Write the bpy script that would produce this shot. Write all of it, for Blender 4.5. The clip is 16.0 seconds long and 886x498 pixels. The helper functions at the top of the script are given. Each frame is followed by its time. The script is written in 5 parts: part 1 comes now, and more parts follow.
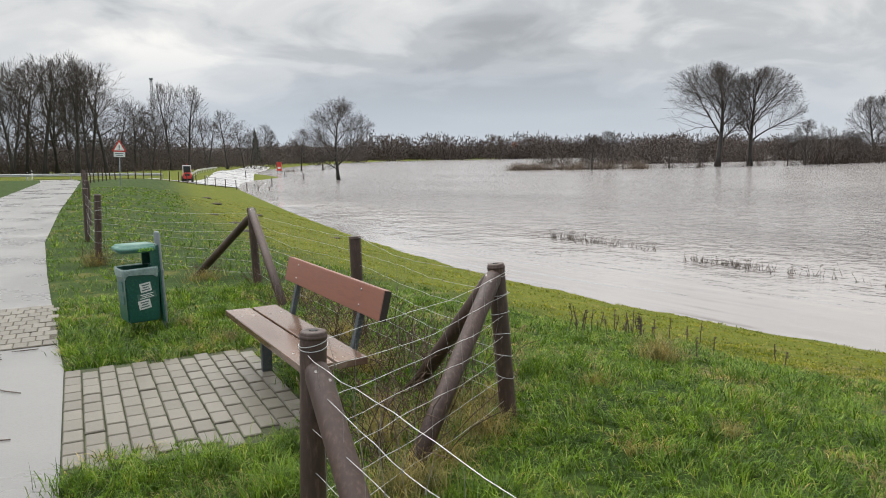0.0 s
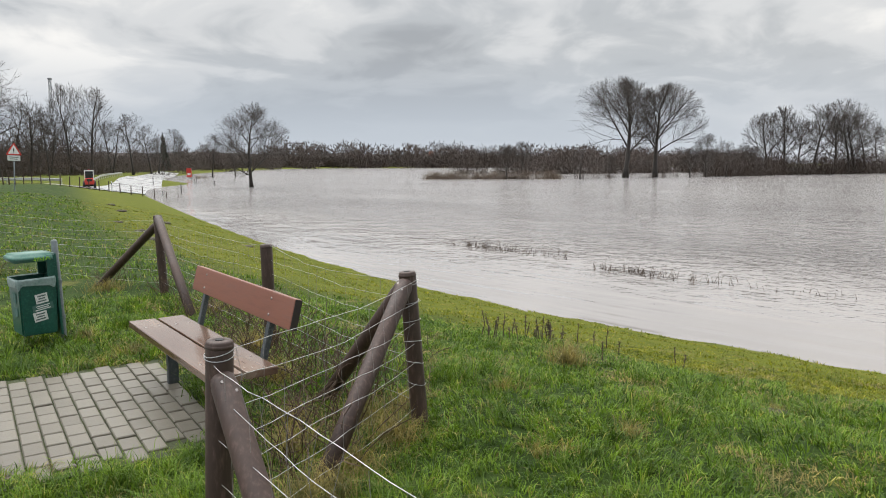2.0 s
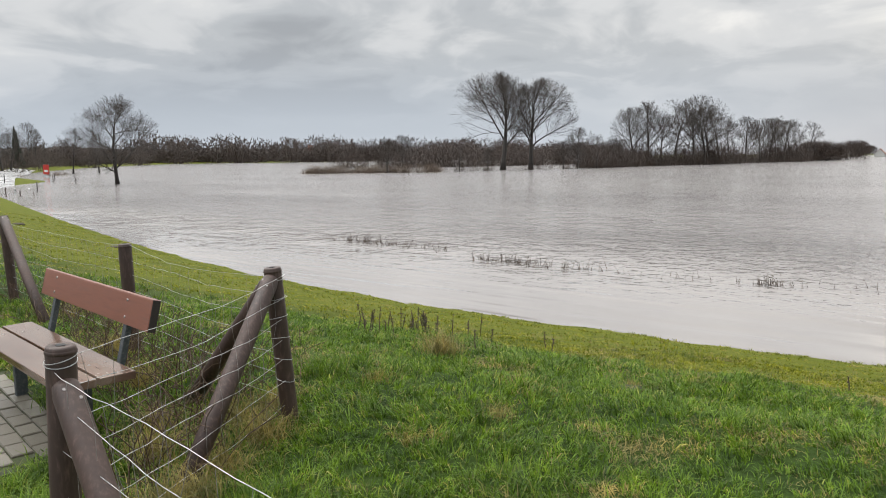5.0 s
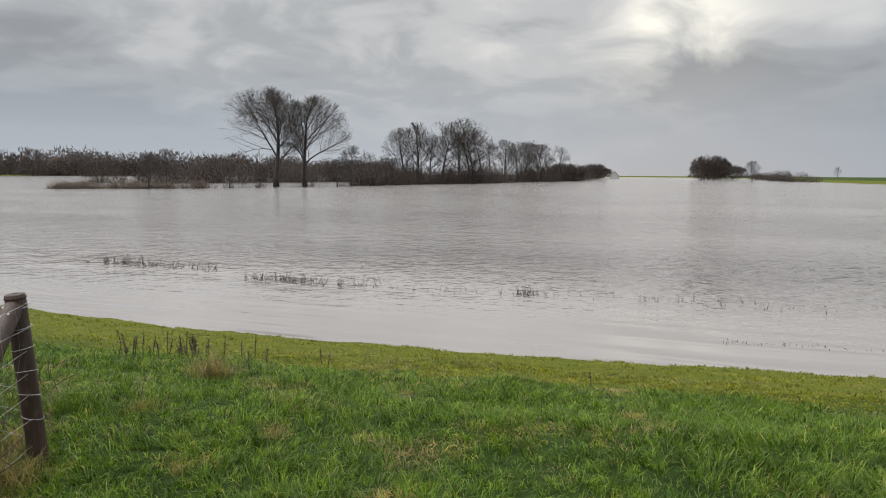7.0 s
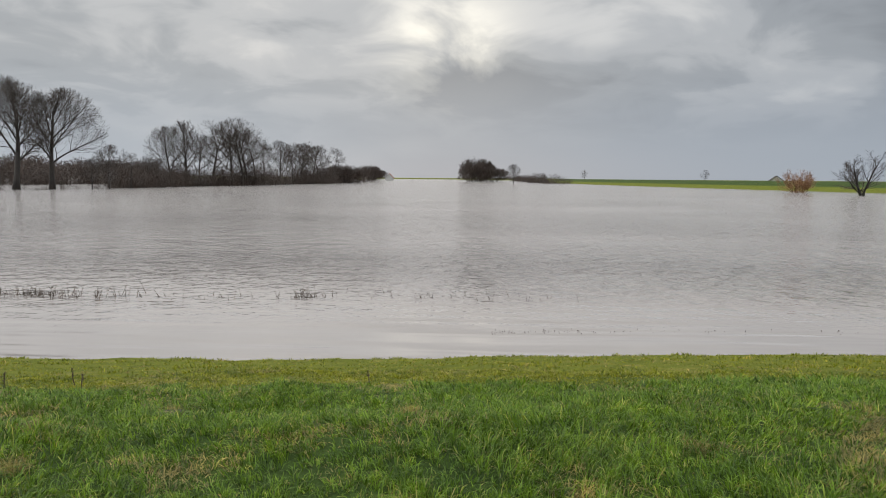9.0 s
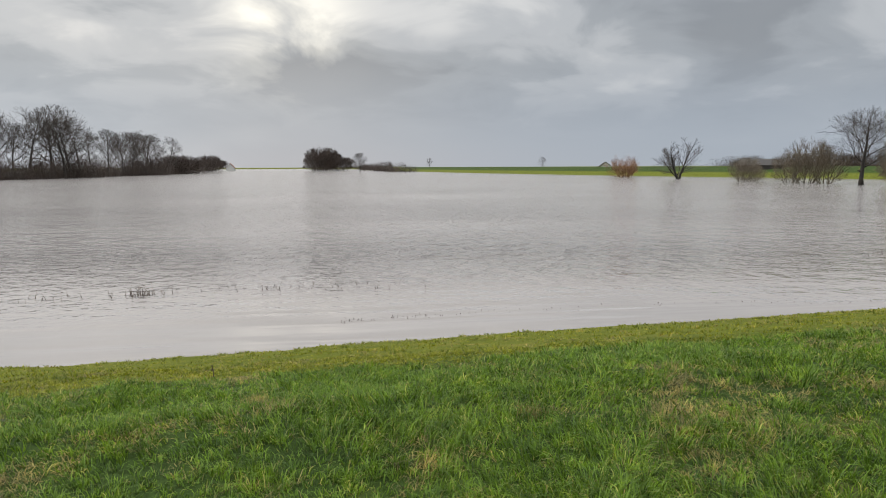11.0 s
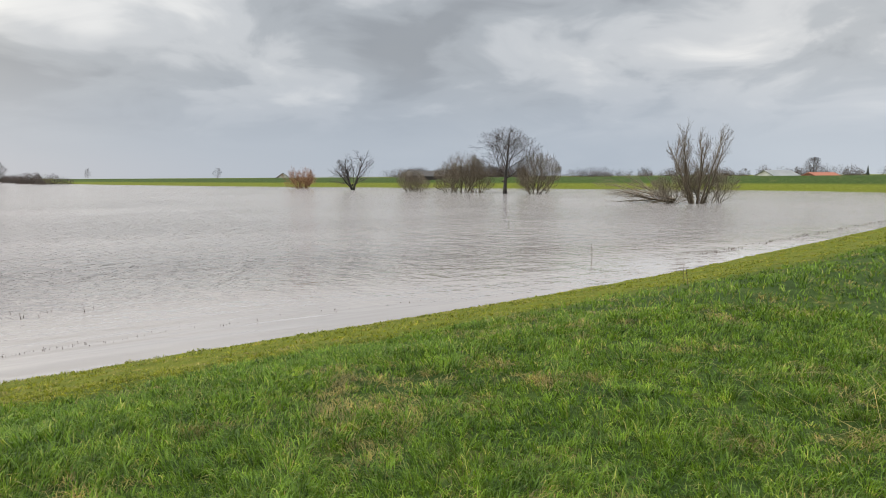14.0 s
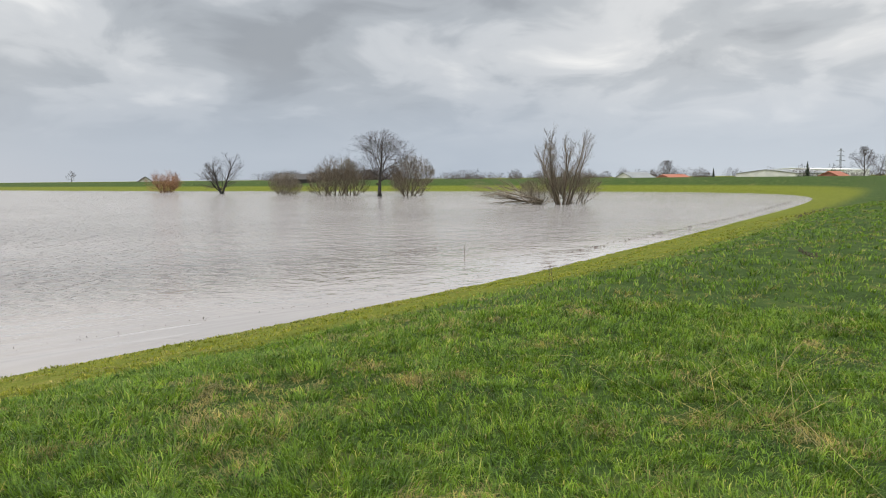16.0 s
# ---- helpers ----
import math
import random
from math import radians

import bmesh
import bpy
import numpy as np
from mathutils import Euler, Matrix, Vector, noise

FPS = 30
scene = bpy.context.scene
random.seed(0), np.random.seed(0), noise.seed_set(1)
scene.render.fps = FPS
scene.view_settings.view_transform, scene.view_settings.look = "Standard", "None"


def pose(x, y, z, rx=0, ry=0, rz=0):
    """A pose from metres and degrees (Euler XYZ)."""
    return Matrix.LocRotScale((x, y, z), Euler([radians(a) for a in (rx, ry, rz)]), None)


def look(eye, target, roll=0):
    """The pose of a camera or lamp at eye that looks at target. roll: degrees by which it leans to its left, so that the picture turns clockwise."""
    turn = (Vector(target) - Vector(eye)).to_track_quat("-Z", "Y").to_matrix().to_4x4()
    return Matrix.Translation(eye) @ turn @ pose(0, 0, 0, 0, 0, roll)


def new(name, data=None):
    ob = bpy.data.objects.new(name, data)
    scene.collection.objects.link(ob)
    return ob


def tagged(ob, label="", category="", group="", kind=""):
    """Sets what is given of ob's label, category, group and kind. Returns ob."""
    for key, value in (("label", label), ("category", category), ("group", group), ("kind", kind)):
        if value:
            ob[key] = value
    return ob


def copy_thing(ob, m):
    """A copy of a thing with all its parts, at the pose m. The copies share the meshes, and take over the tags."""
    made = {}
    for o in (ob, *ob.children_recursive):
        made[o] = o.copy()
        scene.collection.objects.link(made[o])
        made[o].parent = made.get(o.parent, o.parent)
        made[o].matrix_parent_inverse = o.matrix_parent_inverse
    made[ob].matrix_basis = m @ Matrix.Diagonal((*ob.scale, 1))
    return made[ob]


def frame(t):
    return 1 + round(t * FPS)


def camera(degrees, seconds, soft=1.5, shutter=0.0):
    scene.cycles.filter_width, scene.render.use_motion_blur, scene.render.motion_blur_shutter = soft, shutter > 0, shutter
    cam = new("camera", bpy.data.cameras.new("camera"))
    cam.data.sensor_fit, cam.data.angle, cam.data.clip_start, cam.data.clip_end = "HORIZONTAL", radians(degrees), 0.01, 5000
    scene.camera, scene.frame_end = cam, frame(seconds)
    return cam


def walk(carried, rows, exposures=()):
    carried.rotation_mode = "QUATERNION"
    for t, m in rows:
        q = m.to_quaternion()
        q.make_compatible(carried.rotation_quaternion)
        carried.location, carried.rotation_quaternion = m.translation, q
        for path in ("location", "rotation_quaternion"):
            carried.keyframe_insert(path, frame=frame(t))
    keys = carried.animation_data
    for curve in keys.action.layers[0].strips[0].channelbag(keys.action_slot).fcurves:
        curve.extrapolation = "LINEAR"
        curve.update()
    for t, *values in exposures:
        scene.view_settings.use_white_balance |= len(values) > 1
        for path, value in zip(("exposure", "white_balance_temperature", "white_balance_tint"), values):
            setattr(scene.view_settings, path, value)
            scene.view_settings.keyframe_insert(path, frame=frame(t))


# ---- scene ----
cam = camera(63.0, 16.0, 0.95)
ROWS = [
    (0.0, 0.000, -0.000, 1.600, -0.00, -7.28, -0.86),
    (0.5, 0.001, -0.027, 1.606, -1.88, -6.92, -0.81),
    (1.0, 0.002, -0.045, 1.605, -3.17, -6.69, -0.53),
    (1.5, 0.011, -0.035, 1.603, -4.50, -6.60, -0.37),
    (2.0, 0.029, -0.048, 1.605, -6.65, -6.67, -0.13),
    (2.5, 0.041, -0.054, 1.605, -9.21, -6.80, 0.07),
    (3.0, 0.061, -0.053, 1.595, -11.19, -7.12, -0.04),
    (3.5, 0.069, -0.062, 1.601, -13.20, -7.31, -0.19),
    (6.0, 0.148, -0.121, 1.603, -21.26, -6.63, -0.73),
    (6.5, 0.124, -0.146, 1.613, -27.72, -6.35, 0.18),
    (7.0, 0.098, -0.191, 1.613, -33.71, -5.89, 0.34),
    (7.5, 0.128, -0.183, 1.602, -38.35, -5.44, 0.70),
    (8.0, 0.145, -0.171, 1.594, -43.42, -5.26, 0.80),
    (8.5, 0.157, -0.173, 1.591, -47.46, -5.35, 0.55),
    (9.0, 0.154, -0.187, 1.592, -51.21, -5.63, 0.44),
    (9.5, 0.138, -0.211, 1.600, -55.15, -5.82, 0.60),
    (12.0, 0.027, -0.395, 1.580, -68.24, -6.66, -0.51),
    (12.5, 0.016, -0.434, 1.586, -71.78, -6.57, -0.27),
    (13.0, 0.013, -0.438, 1.593, -76.57, -6.67, -0.43),
    (13.5, -0.003, -0.451, 1.598, -82.52, -6.23, -0.57),
    (14.0, -0.026, -0.492, 1.603, -88.17, -5.74, -0.35),
    (14.5, -0.042, -0.514, 1.609, -91.56, -5.31, 0.22),
    (15.0, -0.058, -0.517, 1.610, -94.00, -5.11, 0.33),
    (15.5, -0.081, -0.530, 1.609, -96.22, -5.50, -0.29),
    (16.0, -0.110, -0.545, 1.615, -98.02, -5.60, -0.55),
]

def eye_pose(x, y, z, yaw, pitch, roll):
    a, b = radians(yaw), radians(pitch)
    ahead = Vector((-math.sin(a) * math.cos(b), math.cos(a) * math.cos(b), math.sin(b)))
    return look((x, y, z), Vector((x, y, z)) + ahead, roll)


walk(cam, [(r[0], eye_pose(*r[1:])) for r in ROWS], [(0.0, 0.32), (3.5, 0.31), (6.0, 0.17), (7.5, -0.09), (9.0, -0.07), (12.5, 0.16), (16.0, 0.34)])

# ---- sky and light ----
SUN = Vector((0.768, 0.614, 0.19)).normalized()
world = bpy.data.worlds.new("overcast_sky")
scene.world = world
world.use_nodes = True
wt = world.node_tree
wt.nodes.clear()


def wn(kind, **kw):
    n = wt.nodes.new(kind)
    for k, v in kw.items():
        n.inputs[k].default_value = v
    return n


def wmath(op, a, b=None, c=None):
    n = wt.nodes.new("ShaderNodeMath")
    n.operation = op
    for i, v in enumerate((a, b, c)):
        if v is None:
            continue
        if isinstance(v, (int, float)):
            n.inputs[i].default_value = v
        else:
            wt.links.new(v, n.inputs[i])
    return n.outputs[0]


def wmix(fac, a, b, blend="MIX"):
    n = wt.nodes.new("ShaderNodeMix")
    n.data_type, n.blend_type = "RGBA", blend
    for sock, v in ((n.inputs[0], fac), (n.inputs[6], a), (n.inputs[7], b)):
        if isinstance(v, (int, float)):
            sock.default_value = v
        elif isinstance(v, tuple):
            sock.default_value = (*v, 1)
        else:
            wt.links.new(v, sock)
    return n.outputs[2]


def wramp(fac, stops):
    n = wt.nodes.new("ShaderNodeValToRGB")
    n.color_ramp.interpolation = "EASE"
    while len(n.color_ramp.elements) < len(stops):
        n.color_ramp.elements.new(0.5)
    for e, (p, c) in zip(n.color_ramp.elements, stops):
        e.position, e.color = p, (*c, 1)
    wt.links.new(fac, n.inputs[0])
    return n.outputs[0]


tc = wt.nodes.new("ShaderNodeTexCoord")
sep = wt.nodes.new("ShaderNodeSeparateXYZ")
wt.links.new(tc.outputs["Generated"], sep.inputs[0])
up = wmath("MAXIMUM", sep.outputs[2], 0.0)
# cloud layer seen in perspective
den = wmath("ADD", up, 0.26)
comb = wt.nodes.new("ShaderNodeCombineXYZ")
wt.links.new(wmath("DIVIDE", sep.outputs[0], den), comb.inputs[0])
wt.links.new(wmath("DIVIDE", sep.outputs[1], den), comb.inputs[1])


def wnoise(scale, detail, rough, off, distort=0.0):
    mp = wt.nodes.new("ShaderNodeMapping")
    mp.inputs["Location"].default_value = off
    wt.links.new(comb.outputs[0], mp.inputs[0])
    n = wn("ShaderNodeTexNoise", Scale=scale, Detail=detail, Roughness=rough, Distortion=distort)
    wt.links.new(mp.outputs[0], n.inputs["Vector"])
    return n.outputs["Fac"]


big = wnoise(0.75, 4.0, 0.5, (3.1, 1.7, 0.0), 0.4)
small = wnoise(2.7, 5.0, 0.52, (0.4, 7.3, 2.0), 0.5)
cloud = wmath("ADD", wmath("MULTIPLY", big, 0.62), wmath("MULTIPLY", small, 0.38))
shade = wramp(cloud, [(0.38, (0.30, 0.32, 0.345)), (0.465, (0.395, 0.418, 0.442)), (0.53, (0.53, 0.545, 0.56)), (0.63, (0.74, 0.735, 0.72))])
# the low sky is smoother and bluer, the zenith of an overcast sky brighter
low = wramp(up, [(0.0, (0.42, 0.465, 0.52)), (0.10, (0.38, 0.425, 0.485)), (1.0, (0.38, 0.425, 0.485))])
fade = wramp(up, [(0.02, (0, 0, 0)), (0.17, (1, 1, 1))])
sky_col = wmix(fade, low, shade)
lift = wramp(up, [(0.30, (1, 1, 1)), (0.95, (4.0, 4.0, 4.0))])
sky_col = wmix(1.0, sky_col, lift, "MULTIPLY")
# unseen high sky is brightened northwest and dimmed east, to set the water's tone
over = wmath("ADD", wmath("MULTIPLY", sep.outputs[0], 0.86), wmath("MULTIPLY", sep.outputs[1], -0.5))
tone = wramp(wmath("ADD", wmath("MULTIPLY", over, 0.5), 0.5), [(0.20, (1.85, 1.82, 1.78)), (0.44, (1.2, 1.19, 1.18)), (0.74, (0.54, 0.55, 0.57))])
high = wramp(up, [(0.20, (0, 0, 0)), (0.42, (1, 1, 1))])
sky_col = wmix(high, sky_col, wmix(1.0, sky_col, tone, "MULTIPLY"))
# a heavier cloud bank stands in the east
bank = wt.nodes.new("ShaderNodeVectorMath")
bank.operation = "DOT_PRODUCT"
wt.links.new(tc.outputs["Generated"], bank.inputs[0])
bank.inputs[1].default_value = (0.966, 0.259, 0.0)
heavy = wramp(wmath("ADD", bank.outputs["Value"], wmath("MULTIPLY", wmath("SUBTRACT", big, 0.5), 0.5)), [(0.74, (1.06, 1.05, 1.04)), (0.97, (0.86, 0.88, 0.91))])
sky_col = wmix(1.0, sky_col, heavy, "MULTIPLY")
# glow round the veiled sun
dotp = wt.nodes.new("ShaderNodeVectorMath")
dotp.operation = "DOT_PRODUCT"
wt.links.new(tc.outputs["Generated"], dotp.inputs[0])
dotp.inputs[1].default_value = SUN
toward = wmath("MAXIMUM", dotp.outputs["Value"], 0.0)
# broad glow added mostly above the view, to brighten the water below it
high_glow = wmath("ADD", wmath("MULTIPLY", high, 0.32), 0.02)
halo = wmath("MULTIPLY", wmath("POWER", toward, 7.0), high_glow)
core = wmath("MULTIPLY", wmath("POWER", toward, 420.0), wmath("MULTIPLY", wmath("MAXIMUM", wmath("SUBTRACT", small, 0.40), 0.0), 2.4))
glow = wmath("ADD", halo, core)
warm = wt.nodes.new("ShaderNodeVectorMath")
warm.operation = "SCALE"
warm.inputs[0].default_value = (1.0, 0.90, 0.66)
wt.links.new(glow, warm.inputs["Scale"])
sky_col = wmix(1.0, sky_col, warm.outputs[0], "ADD")
nish = wt.nodes.new("ShaderNodeTexSky")
nish.sky_type, nish.sun_disc = "NISHITA", False
nish.sun_elevation, nish.sun_rotation = math.asin(SUN.z), math.atan2(SUN.x, SUN.y)
thin = wt.nodes.new("ShaderNodeVectorMath")
thin.operation = "SCALE"
thin.inputs["Scale"].default_value = 0.0012
wt.links.new(nish.outputs[0], thin.inputs[0])
sky_col = wmix(1.0, sky_col, thin.outputs[0], "ADD")
bg = wn("ShaderNodeBackground", Strength=1.0)
wt.links.new(sky_col, bg.inputs[0])
wo = wt.nodes.new("ShaderNodeOutputWorld")
wt.links.new(bg.outputs[0], wo.inputs[0])

sun = new("sun", bpy.data.lights.new("sun", "SUN"))
sun.data.energy, sun.data.angle, sun.data.color = 0.6, radians(150), (1.0, 0.93, 0.82)
sun.matrix_world = look((0, 0, 60), Vector((0, 0, 60)) - SUN)

# ---- materials ----


def nodes_of(name):
    m = bpy.data.materials.new(name)
    m.use_nodes = True
    t = m.node_tree
    return m, t, t.nodes["Principled BSDF"]


def ramp(t, fac, stops):
    n = t.nodes.new("ShaderNodeValToRGB")
    while len(n.color_ramp.elements) < len(stops):
        n.color_ramp.elements.new(0.5)
    for e, (p, c) in zip(n.color_ramp.elements, stops):
        e.position, e.color = p, (*c, 1)
    t.links.new(fac, n.inputs[0])
    return n.outputs[0]


def noise_of(t, vec, scale, detail=4.0, rough=0.55, stretch=None, distort=0.0):
    if stretch:
        mp = t.nodes.new("ShaderNodeMapping")
        mp.inputs["Scale"].default_value = stretch
        t.links.new(vec, mp.inputs[0])
        vec = mp.outputs[0]
    n = t.nodes.new("ShaderNodeTexNoise")
    n.inputs["Scale"].default_value, n.inputs["Detail"].default_value = scale, detail
    n.inputs["Roughness"].default_value, n.inputs["Distortion"].default_value = rough, distort
    t.links.new(vec, n.inputs["Vector"])
    return n.outputs["Fac"]


def mix(t, fac, a, b, blend="MIX"):
    n = t.nodes.new("ShaderNodeMix")
    n.data_type, n.blend_type = "RGBA", blend
    for sock, v in ((n.inputs[0], fac), (n.inputs[6], a), (n.inputs[7], b)):
        if isinstance(v, (int, float)):
            sock.default_value = v
        elif isinstance(v, tuple):
            sock.default_value = (*v, 1)
        else:
            t.links.new(v, sock)
    return n.outputs[2]


def math_of(t, op, a, b):
    n = t.nodes.new("ShaderNodeMath")
    n.operation = op
    for i, v in enumerate((a, b)):
        if isinstance(v, (int, float)):
            n.inputs[i].default_value = v
        else:
            t.links.new(v, n.inputs[i])
    return n.outputs[0]


def bump_of(t, bsdf, height, strength, dist):
    n = t.nodes.new("ShaderNodeBump")
    n.inputs["Strength"].default_value, n.inputs["Distance"].default_value = strength, dist
    t.links.new(height, n.inputs["Height"])
    t.links.new(n.outputs[0], bsdf.inputs["Normal"])


def surface(name, c1, c2, c3=None, coarse=2.0, fine=40.0, rough=(0.6, 0.85), bump=0.3, dist=0.004, metal=0.0, stretch=None, island=False, piece=False):
    """A surface of two colours in patches, a third in specks, with grain at two scales."""
    m, t, b = nodes_of(name)
    vec = t.nodes.new("ShaderNodeTexCoord").outputs["Object"]
    n1 = noise_of(t, vec, coarse, 5.0, 0.6, stretch)
    n2 = noise_of(t, vec, fine, 4.0, 0.6, stretch)
    col = ramp(t, n1, [(0.32, c1), (0.68, c2)])
    if c3:
        col = mix(t, ramp(t, n2, [(0.52, (0, 0, 0)), (0.70, (1, 1, 1))]), col, c3)
    grain = ramp(t, n2, [(0.25, (0.78, 0.78, 0.78)), (0.75, (1.18, 1.18, 1.18))])
    col = mix(t, 1.0, col, grain, "MULTIPLY")
    if island or piece:
        r = t.nodes.new("ShaderNodeNewGeometry").outputs["Random Per Island"] if island else t.nodes.new("ShaderNodeObjectInfo").outputs["Random"]
        col = mix(t, 1.0, col, ramp(t, r, [(0.0, (0.68, 0.68, 0.68)), (1.0, (1.3, 1.3, 1.3))] if island else [(0.0, (0.82, 0.80, 0.77)), (1.0, (1.12, 1.12, 1.12))]), "MULTIPLY")
    t.links.new(col, b.inputs["Base Color"])
    t.links.new(ramp(t, n1, [(0.3, (rough[0],) * 3), (0.7, (rough[1],) * 3)]), b.inputs["Roughness"])
    b.inputs["Metallic"].default_value = metal
    if bump:
        bump_of(t, b, math_of(t, "ADD", n2, math_of(t, "MULTIPLY", n1, 0.6)), bump, dist)
    return m


def grass_ground():
    m, t, b = nodes_of("grass_turf")
    pos = t.nodes.new("ShaderNodeNewGeometry").outputs["Position"]
    wide = noise_of(t, pos, 0.35, 5.0, 0.6)
    patch = noise_of(t, pos, 1.7, 6.0, 0.65)
    fine = noise_of(t, pos, 26.0, 5.0, 0.7)
    lush = ramp(t, patch, [(0.25, (0.018, 0.032, 0.008)), (0.5, (0.034, 0.060, 0.012)), (0.72, (0.060, 0.088, 0.018))])
    mown = ramp(t, patch, [(0.25, (0.082, 0.098, 0.008)), (0.5, (0.128, 0.142, 0.012)), (0.75, (0.165, 0.162, 0.020))])
    z = t.nodes.new("ShaderNodeSeparateXYZ")
    t.links.new(pos, z.inputs[0])
    zz = math_of(t, "ADD", z.outputs[2], math_of(t, "MULTIPLY", patch, 0.5))
    col = mix(t, ramp(t, math_of(t, "MULTIPLY", math_of(t, "ADD", zz, 2.0), 0.4), [(0.60, (0.75, 0.75, 0.75)), (0.78, (0, 0, 0))]), lush, mown)
    dry = ramp(t, math_of(t, "ADD", math_of(t, "MULTIPLY", patch, 0.6), math_of(t, "MULTIPLY", wide, 0.4)), [(0.56, (0, 0, 0)), (0.68, (0.7, 0.7, 0.7))])
    col = mix(t, dry, col, (0.19, 0.15, 0.055))
    col = mix(t, 1.0, col, ramp(t, fine, [(0.28, (0.45, 0.45, 0.45)), (0.72, (1.45, 1.45, 1.45))]), "MULTIPLY")
    t.links.new(col, b.inputs["Base Color"])
    b.inputs["Roughness"].default_value = 0.85
    b.inputs["Specular IOR Level"].default_value = 0.08
    bump_of(t, b, math_of(t, "ADD", fine, patch), 0.6, 0.05)
    return m


def blades(name, c1, c2, c3):
    m, t, b = nodes_of(name)
    g = t.nodes.new("ShaderNodeNewGeometry")
    col = ramp(t, g.outputs["Random Per Island"], [(0.0, c1), (0.55, c2), (0.9, c2), (1.0, c3)])
    patch = noise_of(t, g.outputs["Position"], 1.7, 6.0, 0.65)
    col = mix(t, 1.0, col, ramp(t, patch, [(0.3, (0.72, 0.78, 0.75)), (0.7, (1.28, 1.2, 1.15))]), "MULTIPLY")
    tuft = noise_of(t, g.outputs["Position"], 8.0, 2.0, 0.5)
    col = mix(t, 1.0, col, ramp(t, tuft, [(0.32, (0.50, 0.56, 0.62)), (0.5, (1.0, 1.0, 1.0)), (0.70, (1.6, 1.45, 1.25))]), "MULTIPLY")
    t.links.new(col, b.inputs["Base Color"])
    b.inputs["Roughness"].default_value = 0.5
    b.inputs["Specular IOR Level"].default_value = 0.3
    # light passes through the thin blades
    tr = t.nodes.new("ShaderNodeBsdfTranslucent")
    t.links.new(col, tr.inputs["Color"])
    ms = t.nodes.new("ShaderNodeMixShader")
    ms.inputs[0].default_value = 0.35
    t.links.new(b.outputs[0], ms.inputs[1])
    t.links.new(tr.outputs[0], ms.inputs[2])
    t.links.new(ms.outputs[0], t.nodes["Material Output"].inputs[0])
    return m


def water_mat():
    m, t, b = nodes_of("flood_water")
    pos = t.nodes.new("ShaderNodeNewGeometry").outputs["Position"]
    wide = noise_of(t, pos, 0.03, 3.0, 0.5)
    col = ramp(t, wide, [(0.3, (0.215, 0.199, 0.191)), (0.7, (0.27, 0.25, 0.24))])
    t.links.new(col, b.inputs["Base Color"])
    b.inputs["IOR"].default_value = 1.33
    sepn = t.nodes.new("ShaderNodeSeparateXYZ")
    t.links.new(pos, sepn.inputs[0])
    off = math_of(t, "ADD", math_of(t, "MULTIPLY", sepn.outputs[0], 0.81), math_of(t, "MULTIPLY", sepn.outputs[1], 0.586))
    along = math_of(t, "SUBTRACT", math_of(t, "MULTIPLY", sepn.outputs[1], 0.81), math_of(t, "MULTIPLY", sepn.outputs[0], 0.586))
    both = t.nodes.new("ShaderNodeCombineXYZ")
    t.links.new(off, both.inputs[0])
    t.links.new(along, both.inputs[1])
    wavelets = noise_of(t, both.outputs[0], 2.1, 2.0, 0.6, (1.0, 0.9, 1.0), 0.3)
    ripples = noise_of(t, both.outputs[0], 6.0, 2.0, 0.5, (1.0, 0.85, 1.0))
    chop = noise_of(t, both.outputs[0], 0.68, 2.0, 0.5, (1.0, 0.85, 1.0), 0.2)
    swell = noise_of(t, both.outputs[0], 1.0, 1.5, 0.5, (1.3, 0.15, 1.0), 0.2)
    # wind reaches the open water, the lee under the bank stays calm
    lee = noise_of(t, pos, 0.06, 2.0, 0.5)
    gust = ramp(t, noise_of(t, both.outputs[0], 0.055, 3.0, 0.55, (1.0, 0.5, 1.0)), [(0.34, (0.55, 0.55, 0.55)), (0.62, (1.15, 1.15, 1.15))])
    reach = math_of(t, "ADD", off, math_of(t, "MULTIPLY", lee, 12.0))
    wind = ramp(t, math_of(t, "DIVIDE", reach, 60.0), [(0.37, (0.0, 0.0, 0.0)), (0.45, (0.10, 0.10, 0.10)), (0.58, (1, 1, 1))])
    force = math_of(t, "MULTIPLY", wind, gust)
    h = math_of(t, "ADD", math_of(t, "MULTIPLY", wavelets, 1.5), math_of(t, "MULTIPLY", ripples, 0.30))
    h = math_of(t, "MULTIPLY", math_of(t, "ADD", h, math_of(t, "MULTIPLY", chop, 2.2)), force)
    h = math_of(t, "ADD", h, math_of(t, "MULTIPLY", swell, 0.09))
    t.links.new(ramp(t, wind, [(0.1, (0.05, 0.05, 0.05)), (1.0, (0.15, 0.15, 0.15))]), b.inputs["Roughness"])
    bump_of(t, b, h, 1.0, 0.62)
    return m


M = {}
M["turf"] = grass_ground()
M["water"] = water_mat()
M["blade"] = blades("grass_blades", (0.036, 0.072, 0.009), (0.138, 0.240, 0.020), (0.33, 0.33, 0.09))
M["mown"] = blades("mown_grass_blades", (0.095, 0.120, 0.009), (0.215, 0.240, 0.016), (0.38, 0.31, 0.10))
M["straw"] = blades("dry_grass_blades", (0.16, 0.135, 0.045), (0.29, 0.25, 0.085), (0.10, 0.08, 0.03))
M["weed"] = surface("dead_weed_stems", (0.05, 0.036, 0.028), (0.10, 0.07, 0.05), island=True, bump=0)
M["bramble"] = surface("dead_bramble_stems", (0.055, 0.030, 0.018), (0.125, 0.078, 0.046), island=True, bump=0)
M["bark"] = surface("dark_wet_bark", (0.028, 0.024, 0.021), (0.060, 0.051, 0.044), coarse=0.8, fine=9, bump=0.5, dist=0.02)
